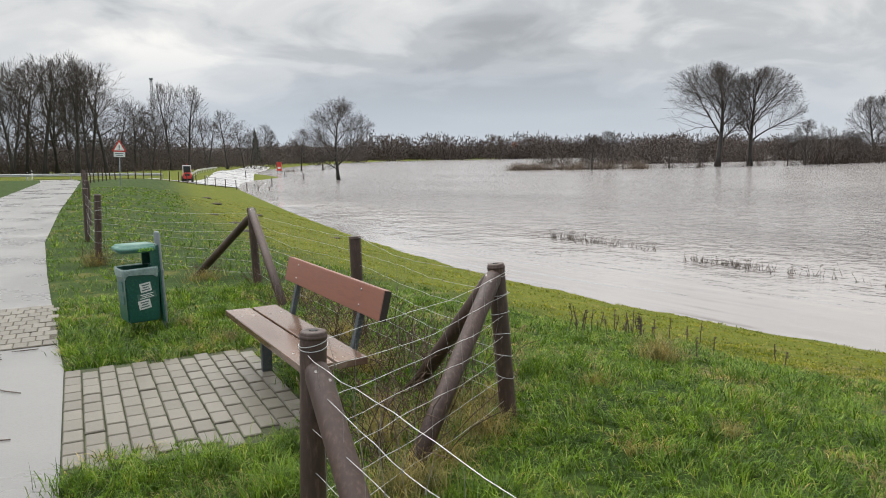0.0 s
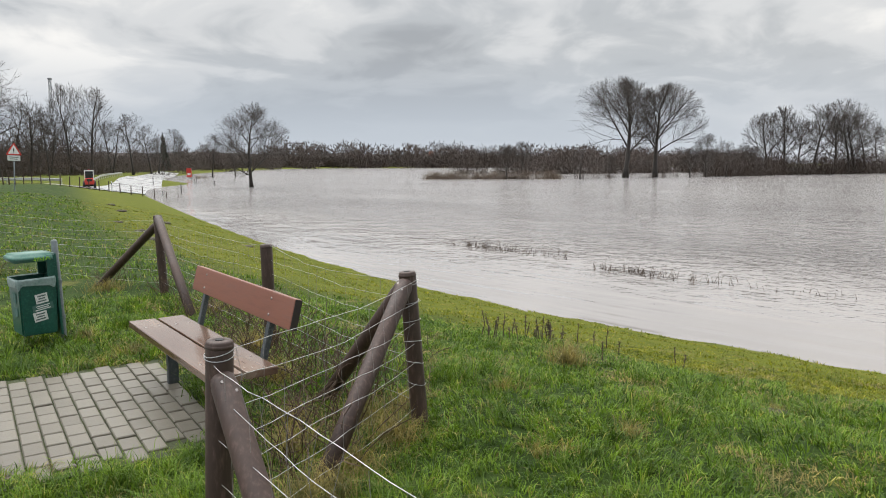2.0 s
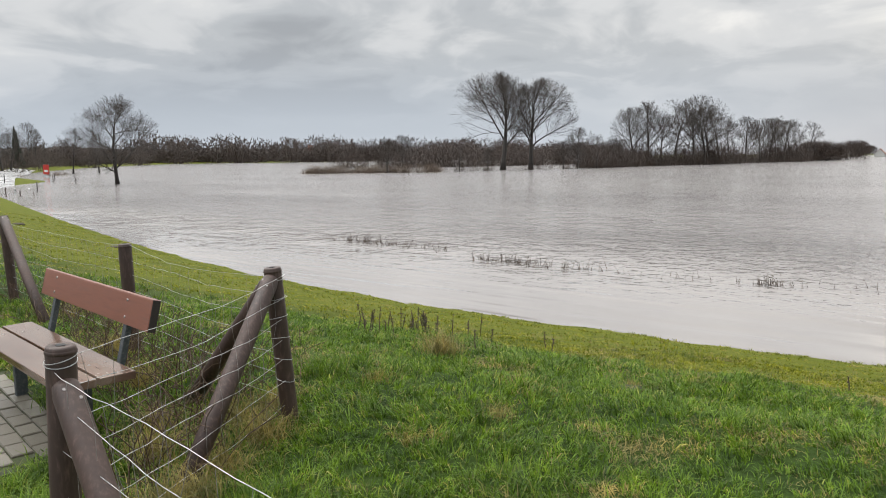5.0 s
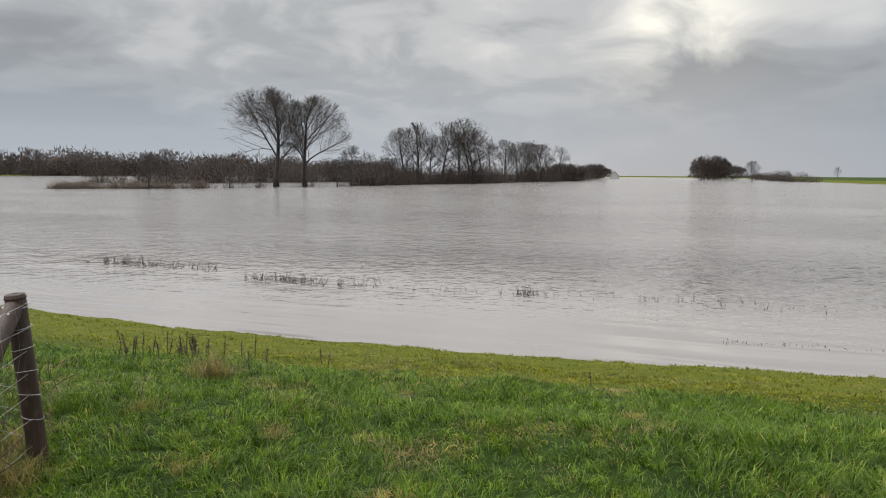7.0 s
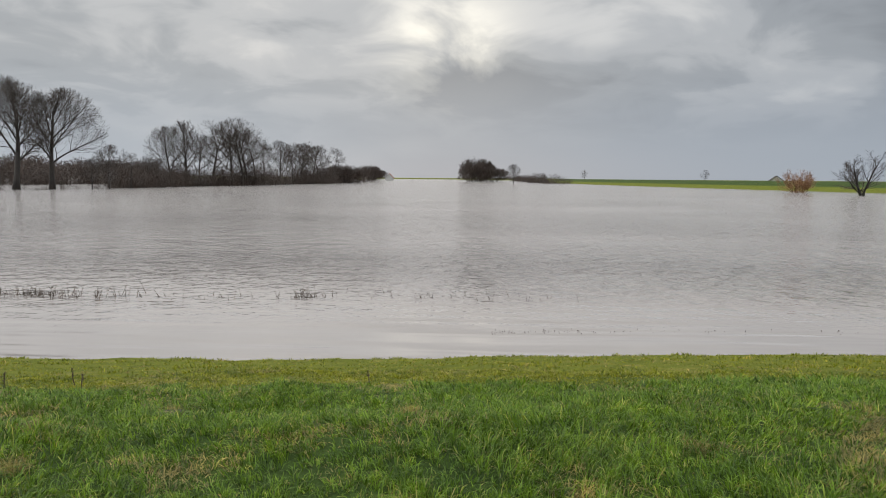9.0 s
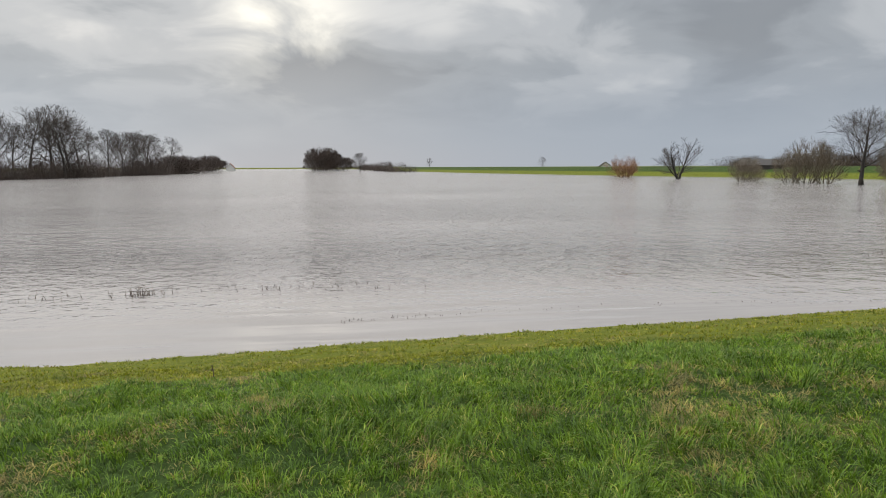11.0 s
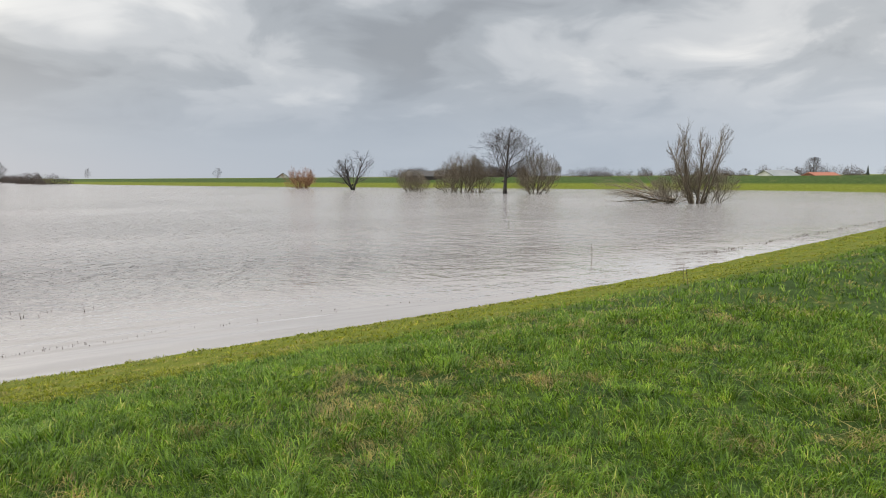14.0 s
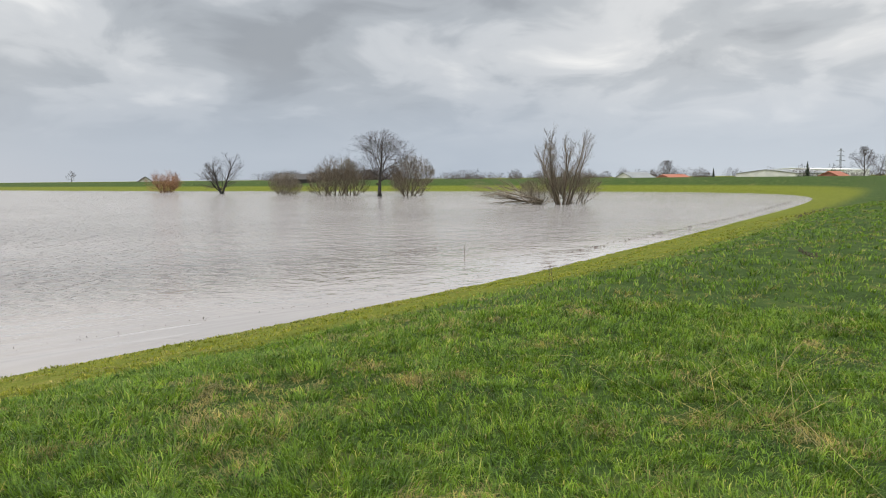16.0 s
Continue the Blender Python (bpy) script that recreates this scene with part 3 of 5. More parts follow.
def tree(name, spec, seed, height, girth, material, label, category="tree", stems=1, spread=0.0, lean=0.0, root=0.0, stem_len=0.74):
    """A bare tree of that height, at the origin. stems: how many trunks rise from the ground, root: how far apart."""
    rnd = random.Random(seed)
    ob = thing(name, Matrix(), label, category)
    if "dome" in spec:
        cz, rx, rz = spec["dome"]
        spec = dict(spec, env=(spec.get("shift", 0.0) * height, cz * height, rx * height, rz * height))
    wood_all, twig_all = [], []
    for k in range(stems):
        wood, twig = Shape(), Shape()
        a = 2 * math.pi * (k + rnd.uniform(-0.3, 0.3)) / max(stems, 1)
        off = Vector((math.cos(a), math.sin(a), 0)) * root * rnd.uniform(0.3, 1)
        tilt = spread * rnd.uniform(0.4, 1.0)
        d = Vector((math.cos(a) * tilt + lean, math.sin(a) * tilt, 1)).normalized()
        hh = height * stem_len * (rnd.uniform(0.75, 1.0) if stems > 1 else 1)
        grow(wood, twig, off - Vector((0, 0, 0.25)), d, hh, girth * (rnd.uniform(0.6, 1) if stems > 1 else 1), 0, spec, rnd)
        wood_all.append(wood)
        twig_all.append(twig)
    top = max(v.z for s in twig_all for v in s.v)
    k = height / top
    for s in wood_all + twig_all:
        s.v = [v * k for v in s.v]
    for s in wood_all:
        part("trunk", s, M["bark"] if material is M["twig"] else material, ob, smooth=True)
    crown = Shape()
    for s in twig_all:
        o = len(crown.v)
        crown.v += s.v
        crown.f += [tuple(o + i for i in f) for f in s.f]
    part("crown", crown, material, ob)
    return ob


def plant(ob, x, y, height, own_height, spin=0.0, wide=1.0, label="", dz=0.0, group="", first=False):
    """A copy of a tree at a plan point, scaled to a height."""
    z = max(ground_z(x, y), WATER_Z - 0.15) + dz
    k = height / own_height
    m = pose(x, y, z, 0, 0, spin) @ Matrix.Diagonal((k * wide, k * wide, k, 1))
    if first:
        ob.matrix_world = m
        c = ob
    else:
        c = copy_thing(ob, m @ Matrix.Diagonal((1 / ob.scale[0], 1 / ob.scale[1], 1 / ob.scale[2], 1)))
    if group:
        c["group"] = group
    if label:
        c["label"] = label
    return c


# the lone tree in the water
lone = tree("flooded_tree", dict(ROUND, dome=(0.57, 0.38, 0.43), first=(0.20, 0.12, 0.12, 0.1, 0), angle=(58, 42, 42, 42, 0), min=0.009, count=(15, 9, 7, 4, 0)), 11, 13.6, 0.27, M["twig"], "bare round-crowned tree standing alone in the flood")
plant(lone, -17.1, 120.2, 14.0, 13.6, 30, 1.2, first=True)
# the twin poplars on the island
twin_a = tree("island_tree", dict(ROUND, min=0.017, dome=(0.60, 0.45, 0.40), shift=-0.08, first=(0.20, 0.12, 0.12, 0.1, 0)), 23, 27, 0.66, M["twig"], "huge bare broad-crowned tree on the flooded hedge bank")
plant(twin_a, 71.2, 187.8, 27.4, 27, -21, 1.1, first=True, group="twin trees")
twin_b = tree("island_tree", dict(ROUND, min=0.017, dome=(0.60, 0.41, 0.40), shift=0.10, first=(0.18, 0.12, 0.12, 0.1, 0)), 31, 25.5, 0.66, M["twig"], "huge bare broad-crowned tree on the flooded hedge bank")
plant(twin_b, 80.0, 189.0, 25.8, 25.5, -21, 1.0, first=True, group="twin trees")

tall_a = tree("wood_tree", dict(TALL, min=0.022, count=(8, 5, 4, 2, 0)), 41, 22, 0.42, M["twig"], "tall bare tree at the edge of a winter wood", stems=2, spread=0.18, root=0.5)
tall_b = tree("wood_tree", dict(TALL, min=0.022, count=(11, 6, 4, 2, 0)), 42, 22, 0.38, M["twig"], "tall bare tree at the edge of a winter wood")
tall_c = tree("wood_tree", dict(OAK, min=0.022, count=(12, 6, 4, 2, 0)), 43, 20, 0.40, M["twig"], "bare spreading tree at the edge of a winter wood")
BROAD = dict(ROUND, min=0.027, count=(12, 6, 5, 2, 0), first=(0.16, 0.12, 0.12, 0.1, 0))
round_a = tree("round_tree", dict(BROAD, dome=(0.57, 0.42, 0.42)), 44, 20, 0.46, M["twig"], "bare broad-crowned tree")
round_b = tree("round_tree", dict(BROAD, dome=(0.58, 0.38, 0.41), shift=0.06), 45, 20, 0.42, M["twig"], "bare broad-crowned tree")
WOOD, ROUNDS = [(tall_a, 22), (tall_b, 22), (tall_c, 20)], [(round_a, 20), (round_b, 20), (tall_c, 20)]
used = set()


def spread_trees(places, group, label="", kinds=WOOD):
    for i, (x, y, h) in enumerate(places):
        ob, own = kinds[i % 3] if i < 3 else kinds[rng.randrange(3)]
        fresh = ob.name not in used
        used.add(ob.name)
        plant(ob, x, y, h, own, rng.uniform(0, 360), rng.uniform(0.9, 1.15), label, group=group, first=fresh)


spread_trees([(-76, 129, 20.3), (-78, 137, 22.1), (-72, 132, 21.9), (-77, 146, 23.0), (-67, 134, 22.8), (-68, 141, 22.2), (-69, 150, 22.5), (-77, 174, 17.6),
              (-72, 171, 16.5), (-74, 186, 16.4), (-66, 178, 21.8), (-64, 185, 21.6), (-67, 209, 15.1), (-58, 197, 16.4), (-63, 232, 15.4), (-66, 252, 13.3),
              (-44, 228, 13.5), (-38, 233, 12), (-78, 292, 13.0), (-79, 324, 18.5), (-80, 340, 16.3), (-84, 131, 20.9), (-90, 125, 20.7), (-83, 150, 22), (-88, 140, 21), (-95, 133, 22), (-84, 165, 20),
              (-88, 185, 17), (-82, 198, 15), (-80, 215, 14), (-84, 240, 14)], "wood by the road")
spread_trees([(36, 174, 8.6), (40, 175, 9.6), (55, 176, 8.3), (88, 185, 8.2), (95, 190, 8.0), (103, 206, 13.0), (103, 194, 10.3), (114, 205, 9.7), (122, 212, 9.5), (64, 180, 6.0)],
             "trees on the flooded bank", "bare tree among brushwood on the flooded bank", ROUNDS)
spread_trees([(133, 225, 21.0), (142, 229, 23.6), (155, 233, 24.4), (164, 234, 26.2), (174, 238, 25.1), (184, 246, 22), (195, 254, 19.2), (209, 262, 20.4), (223, 270, 20.1),
              (232, 275, 20.5), (241, 281, 21.6), (252, 289, 20.5), (262, 296, 21.1), (284, 309, 20.9), (148, 231, 19), (170, 236, 22)],
             "row of trees beyond the water", "bare broad tree in a row beyond the water", ROUNDS)
spread_trees([(290, -137, 9.7), (204, -161, 11.7), (586, 202, 11.2), (796, 420, 13.7), (217, -177, 9.5), (418, 274, 13.9)], "far trees", "bare tree far off on the dyke", ROUNDS)

# trees and shrubs standing in the flood before the far dyke
bush = tree("willow_shrub", dict(BUSH, min=0.014, count=(8, 5, 4, 0), dome=(0.48, 0.62, 0.50)), 51, 6.0, 0.09, M["willow"], "bare many-stemmed willow shrub in the flood", "shrub", stems=9, spread=1.1, root=1.0)
oak_r = tree("flooded_tree", dict(OAK, count=(12, 8, 6, 5, 0), dome=(0.60, 0.46, 0.41), first=(0.24, 0.12, 0.12, 0.1, 0)), 61, 14, 0.33, M["twig"], "bare tree standing in the flood among willow shrubs")
plant(oak_r, 150, -8.6, 14.2, 14, 40, 1.25, first=True)
fork = tree("flooded_tree", dict(BUSH, min=0.014, count=(11, 8, 6, 0)), 62, 11.4, 0.22, M["twig"], "bare forked tree in the flood", stems=3, spread=0.45, root=0.3)
plant(fork, 202, 31, 11.4, 11.4, 0, 1.35, first=True)
birch = tree("willow_tree", dict(BUSH, min=0.006, up=(0.02, 0.06, 0.06, 0.04), count=(14, 7, 6, 0), ratio=(0.30, 0.6, 0.6, 0), first=(0.12, 0.1, 0.1, 0), angle=(30, 30, 34, 0)), 63, 10.7, 0.16, M["willow"], "slender many-stemmed willow standing in the flood", stems=9, spread=0.62, root=0.8)
plant(birch, 92.5, -29.5, 10.9, 10.7, 70, 0.9, first=True)
plant(bush, 162, 0, 9.7, 6, 0, 0.85, first=True, group="willows in the flood")
for x, y, h, w in ((159, -3, 8.2, 0.9), (165, 3, 7, 1.0), (149, -15, 9.4, 0.85), (146, -14, 6, 1.0), (177, 13, 6.1, 1.0), (174, 11, 4.0, 1.4), (94, -32, 5.0, 1.1), (91.5, -26, 4.0, 1.1)):
    plant(bush, x, y, h, 6, rng.uniform(0, 360), w, group="willows in the flood")
osier = tree("osier_shrub", BUSH, 71, 6.0, 0.08, M["redtwig"], "dense reddish osier shrub in the flood", "shrub", stems=22, spread=0.8, root=1.2)
plant(osier, 232, 52, 7.4, 6, 0, 1.2, first=True)
# the fallen willow: stems that lie along the water
fallen = tree("fallen_willow", BUSH, 81, 8.0, 0.2, M["willow"], "fallen willow lying in the flood with its crown spread", stems=5, spread=0.25, root=0.4)
fallen.matrix_world = pose(94.5, -27.0, WATER_Z + 0.4, 0, 80, 45) @ Matrix.Diagonal((0.8, 1.2, 1.45, 1))
far_bush = tree("far_shrub", dict(BUSH, min=0.055, count=(6, 5, 3, 0), dome=(0.40, 0.85, 0.58), first=(0.05, 0.1, 0.1, 0)), 91, 8.0, 0.15, M["brush"], "dense dark bare thicket beyond the water", "shrub", stems=11, spread=1.1, root=2.6)
plant(far_bush, 401, 396, 14, 8, 0, 1.0, first=True, group="far thickets")
for x, y, h, w in ((300, 318, 12, 1.3), (310, 326, 10, 1.3), (535, 396, 18, 0.9), (553, 404, 24, 0.9), (575, 412, 20, 0.9), (590, 410, 15, 1.3), (470, 500, 10, 2.0), (560, 560, 12, 2), (610, 600, 14, 2)):
    plant(far_bush, x, y, h, 8, rng.uniform(0, 360), w, group="far thickets")


def thicket(name, line, depth, height, n, material, label, twig_r=0.04, per=9, ragged=0.5, base=-0.1, reach=0.62, mound=18):
    """Brushwood along a line: rounded clumps of thin stems with side twigs, joined into one mass."""
    rnd = random.Random(len(name) * 31 + n)
    s = Shape()
    seg = [(Vector((*a, 0)), Vector((*b, 0))) for a, b in zip(line, line[1:])]
    lens = [(b - a).length for a, b in seg]
    tot = sum(lens)
    spots = []
    for _ in range(max(2, n // mound)):
        w = rnd.uniform(0, tot)
        for (a, b), ln in zip(seg, lens):
            if w <= ln:
                break
            w -= ln
        d = (b - a).normalized()
        spots.append(a + d * w + Vector((-d.y, d.x, 0)) * rnd.gauss(0, depth))
    zs = land([p.x for p in spots], [p.y for p in spots])
    for p, z in zip(spots, zs):
        p.z = max(z, WATER_Z) + base
        h = height * rnd.uniform(1 - ragged, 1.05)
        wide = h * reach * rnd.uniform(0.75, 1.3)
        for _ in range(7):
            a, c = rnd.uniform(0, 6.283), rnd.uniform(0.2, 1.0)
            out = math.sqrt(1 - c * c) * wide
            foot = p + Vector((math.cos(a) * out * 0.3, math.sin(a) * out * 0.3, 0))
            s.sliver(foot, p + Vector((math.cos(a) * out * 0.9, math.sin(a) * out * 0.9, c * h * 0.85)), twig_r)
        for _ in range(int(mound * per * 0.62)):
            a, c, f = rnd.uniform(0, 6.283), rnd.uniform(0.0, 1.0), rnd.random() ** 0.36
            out = math.sqrt(1 - c * c) * wide * f
            q = p + Vector((math.cos(a) * out, math.sin(a) * out, c * h * f * 0.95))
            e = ((q - p).normalized() * 0.5 + Vector((rnd.gauss(0, 0.5), rnd.gauss(0, 0.5), rnd.gauss(0.25, 0.5)))).normalized()
            s.sliver(q, q + e * h * rnd.uniform(0.07, 0.19), twig_r * rnd.uniform(0.6, 1.1))
    ob = part(name, s, material)
    return tagged(ob, label, "brushwood", kind="stuff")


def ridge(line, height, width, label):
    """A far wooded ridge with an uneven crest."""
    s = Shape()
    pts = [Vector((*p, -2)) for p in line]
    fine = []
    for a, b in zip(pts, pts[1:]):
        n = max(1, int((b - a).length / 9))
        fine += [a.lerp(b, i / n) for i in range(n)]
    n = len(fine)
    for i, p in enumerate(fine):
        f = i / n
        h = height * (1.0 - 0.45 * f) * (0.9 + 0.16 * noise.noise(Vector((i * 0.11, 0, 0))) + 0.10 * noise.noise(Vector((i * 0.7, 3, 0))))
        d = (fine[min(i + 1, n - 1)] - fine[max(i - 1, 0)]).normalized()
        back = Vector((-d.y, d.x, 0))
        for o, k in ((0, 0), (0.12, 0.75), (0.3, 1.0), (0.6, 1.08), (1, 0)):
            s.v.append(p + back * width * o + Vector((0, 0, h * k * (1 + 0.05 * noise.noise(Vector((i * 1.3, o * 9, 1)))))))
    for i in range(n - 1):
        for k in range(4):
            o = i * 5 + k
            s.f.append((o, o + 5, o + 6, o + 1))
    ob = part("backdrop", s, M["ridge"], smooth=False)
    return tagged(ob, label, "distant hill", kind="structure")


ridge([(-460, 820), (-110, 850), (60, 860), (220, 900), (430, 1060), (640, 1210), (900, 1420)], 20, 120, "low wooded ridge far beyond the flood")
thicket("reed_bed", [(16, 178), (38, 174), (50, 174)], 1.0, 2.6, 2600, M["reed"], "brown reed and brush mass on the flooded bank", 0.055, 6, 0.35)
thicket("bank_brushwood", [(44, 175), (60, 178), (86, 186), (112, 203), (135, 224)], 1.2, 2.6, 1300, M["brush"], "bare tangled brushwood on the flooded bank", 0.035, 8, 0.7)
thicket("hedge_brushwood", [(98, 194), (112, 204), (124, 216), (140, 230)], 2.5, 8.0, 1300, M["brush"], "bare tall brushwood behind the flooded bank", 0.08, 13, 0.6)
thicket("back_brushwood", [(40, 262), (80, 268), (130, 290), (190, 325)], 6, 9.0, 2700, M["brush"], "bare brown brushwood standing in the flood beyond the bank", 0.13, 13, 0.6)
thicket("row_brushwood", [(133, 226), (165, 236), (200, 258), (240, 282), (290, 316), (330, 345)], 4, 10.0, 4200, M["brush"], "bare brushwood below the row of trees", 0.10, 14, 0.65)
thicket("wood_undergrowth", [(-120, 112), (-84, 138), (-76, 160), (-72, 190), (-74, 240), (-84, 300), (-86, 400)], 6, 9.0, 3800, M["brush"], "bare brown undergrowth of the winter wood", 0.095, 13)
thicket("deep_wood", [(-170, 110), (-112, 150), (-98, 190), (-100, 260)], 8, 13, 2600, M["brush"], "bare brown depth of the winter wood", 0.15, 13)
thicket("mid_wood", [(-92, 400), (-90, 470), (-86, 560), (-76, 660)], 10, 15, 1500, M["brush"], "bare winter wood along the flooded road", 0.22, 18, 0.45, reach=0.55)
thicket("far_wood", [(-84, 690), (-60, 780), (60, 790), (200, 830), (420, 1000), (640, 1160)], 24, 29, 3800, M["brush"], "distant bare winter wood beyond the flood", 0.62, 18, 0.35, reach=0.7)
thicket("far_wood_edge", [(-80, 640), (-60, 765), (60, 772), (200, 812), (420, 985), (640, 1145)], 3, 11, 3200, M["brush"], "dense low edge of the distant wood", 0.55, 9, 0.4, reach=0.9)
thicket("far_hedge", [(1310, 1010), (1000, 650), (700, 440), (560, 345), (440, 250)], 5, 9, 1700, M["brush"], "distant bare hedge behind the far dyke", 0.25, 9)
thicket("far_bank_hedge", [(350, 372), (440, 470), (560, 585), (700, 700)], 6, 6, 900, M["reed"], "brown reed and hedge on the far bank", 0.18, 8)
thicket("far_shelter_belt", [(620, 60), (520, -10), (470, -40)], 6, 11, 1800, M["brush"], "distant row of bare poplars behind the dyke", 0.15, 14, 0.25)
thicket("far_farm_trees", [(430, -60), (400, -110), (380, -150), (360, -210), (300, -260)], 9, 8, 1900, M["brush"], "distant bare farm trees behind the dyke", 0.12, 14)
thicket("reed_patch", [(-49, 192), (-45, 200), (-42, 206)], 1.2, 1.6, 350, M["reed"], "patch of dry reed at the flooded road", 0.03, 3)

# ---- fence of the resting place ----


def lathe(profile, sides=20):
    """A turned shape from (radius, height) pairs."""
    s = Shape()
    for r, z in profile:
        for k in range(sides):
            w = 2 * math.pi * k / sides
            s.v.append(Vector((r * math.cos(w), r * math.sin(w), z)))
    for i in range(len(profile) - 1):
        for k in range(sides):
            k2 = (k + 1) % sides
            s.f.append((i * sides + k, i * sides + k2, (i + 1) * sides + k2, (i + 1) * sides + k))
    return s


def moved(s, m):
    s.v = [m @ v for v in s.v]
    return s


def fence_post(x, y, h, lean=(0.0, 0.0), braces=(), radius=0.052, group="fence posts", label="round brown plastic fence post with a hollow top", sides=20):
    """A round post; braces are the plan points of their feet."""
    z = ground_z(x, y)
    ob = thing("fence_post", pose(x, y, z), label, "fence post", group)
    d = Vector((lean[0], lean[1], h)).normalized()
    m = d.to_track_quat("Z", "Y").to_matrix().to_4x4()
    prof = [(radius, -0.3), (radius * 1.01, h * 0.5), (radius, h - 0.016), (radius * 0.97, h - 0.006), (radius * 0.88, h), (radius * 0.34, h + 0.001), (radius * 0.32, h - 0.06), (0.001, h - 0.06)]
    part("post", moved(lathe(prof, sides), m), M["post"], ob, smooth=True)
    if sides > 12:
        # black disc closes the hollow and paints its shade
        part("hole_shade_disc", moved(Shape().tube([Vector((0, 0, h - 0.004)), Vector((0, 0, h + 0.003))], radius * 0.33, 12), m), M["black"], ob, "black disc standing in for shade in the hollow top")
        part("cap_rim", moved(lathe([(radius * 1.0, h - 0.03), (radius * 1.05, h - 0.026), (radius * 1.05, h - 0.018), (radius * 1.0, h - 0.014)], sides), m), M["post"], ob, smooth=True)
    for bx, by, top in braces:
        foot = Vector((bx - x, by - y, ground_z(bx, by) - z - 0.06))
        side = Vector((bx - x, by - y, 0)).normalized()
        head = d * top + side * radius * 0.95
        ax = (head - foot)
        n = ax.length
        q = ax.normalized().to_track_quat("Z", "Y").to_matrix().to_4x4()
        r = radius * 0.98
        br = lathe([(0.001, 0), (r, 0), (r, n * 0.5), (r, n - 0.01), (r * 0.86, n + 0.028), (r * 0.5, n + 0.045), (0.001, n + 0.05)], sides)
        part("brace", moved(br, Matrix.Translation(foot) @ q), M["post"], ob, smooth=True)
        if sides > 12:
            out = q.to_3x3() @ Vector((0, 1, 0))
            if out.z < 0:
                out = -out
            for k in (-1, 1):
                c = foot + ax.normalized() * (n - 0.035 + 0.022 * k) + (out * 0.9 + (q.to_3x3() @ Vector((1, 0, 0))) * 0.42 * k) * r
                sc = Shape().tube([c - out * 0.004, c + out * 0.002], 0.0065, 8)
                part("screw", sc, M["screw"], ob)
    return ob


A, B, C, D4 = (-0.535, 2.70), (0.39, 4.30), (-0.75, 6.29), (-2.44, 9.36)
E5 = (0.46, 1.05)
fence_post(*A, 0.95, (0.035, 0.0), [(-0.07, 1.90, 0.79)], label="round brown plastic corner post with one brace")
fence_post(*B, 0.965, (-0.075, 0.0), [(-0.22, 3.37, 0.88), (-0.26, 4.86, 0.86)], label="leaning brown plastic corner post with two braces")
fence_post(*C, 0.91, (-0.02, 0.0), label="plain round brown plastic fence post behind the bench")
fence_post(*D4, 0.98, (-0.04, 0.0), [(-3.51, 10.05, 0.84), (-1.75, 7.85, 0.93)], label="brown plastic corner post with two braces in rough grass")
fence_post(*E5, 0.84, label="round brown plastic fence post at the path end")
F1 = (-5.42, 11.27)
fence_post(*F1, 1.10, (0.06, 0), [(-5.98, 12.45, 0.75)], label="round brown plastic post bound with wire beside the path")
LINE = [(-7.16, 14.5), (-8.9, 18.2), (-10.9, 22.1), (-12.8, 26.0), (-14.7, 29.9), (-16.6, 33.8), (-18.5, 37.7), (-20.5, 41.6), (-22.5, 45.5), (-24.4, 49.3), (-26.0, 53.2), (-27.3, 57.0)]
LINE2 = [(-28.3, 60.6), (-29.0, 63.5), (-29.4, 66.5), (-29.3, 69.5), (-28.9, 72.4), (-28.2, 75.2), (-27.3, 77.8), (-26.2, 80.3), (-24.6, 82.4), (-22.6, 84.0), (-20.3, 85.2)]
one = None
BETWEEN = [((a[0] + b[0]) / 2, (a[1] + b[1]) / 2) for a, b in zip(LINE[3:], (LINE + LINE2)[4:])] + [((a[0] + b[0]) / 2, (a[1] + b[1]) / 2) for a, b in zip(LINE2, LINE2[1:])]
for i, (x, y) in enumerate(LINE + LINE2 + BETWEEN):
    h = 1.08 + 0.06 * math.sin(i * 2.1)
    if one is None:
        one = fence_post(x, y, 1.08, (0.02, 0.0), label="round brown plastic fence post beside the footpath", sides=12, group="posts along the path")
    else:
        copy_thing(one, pose(x, y, ground_z(x, y) + (h - 1.08), 1.5 * math.sin(i * 3.3), 1.5 * math.cos(i * 1.9), i * 40))


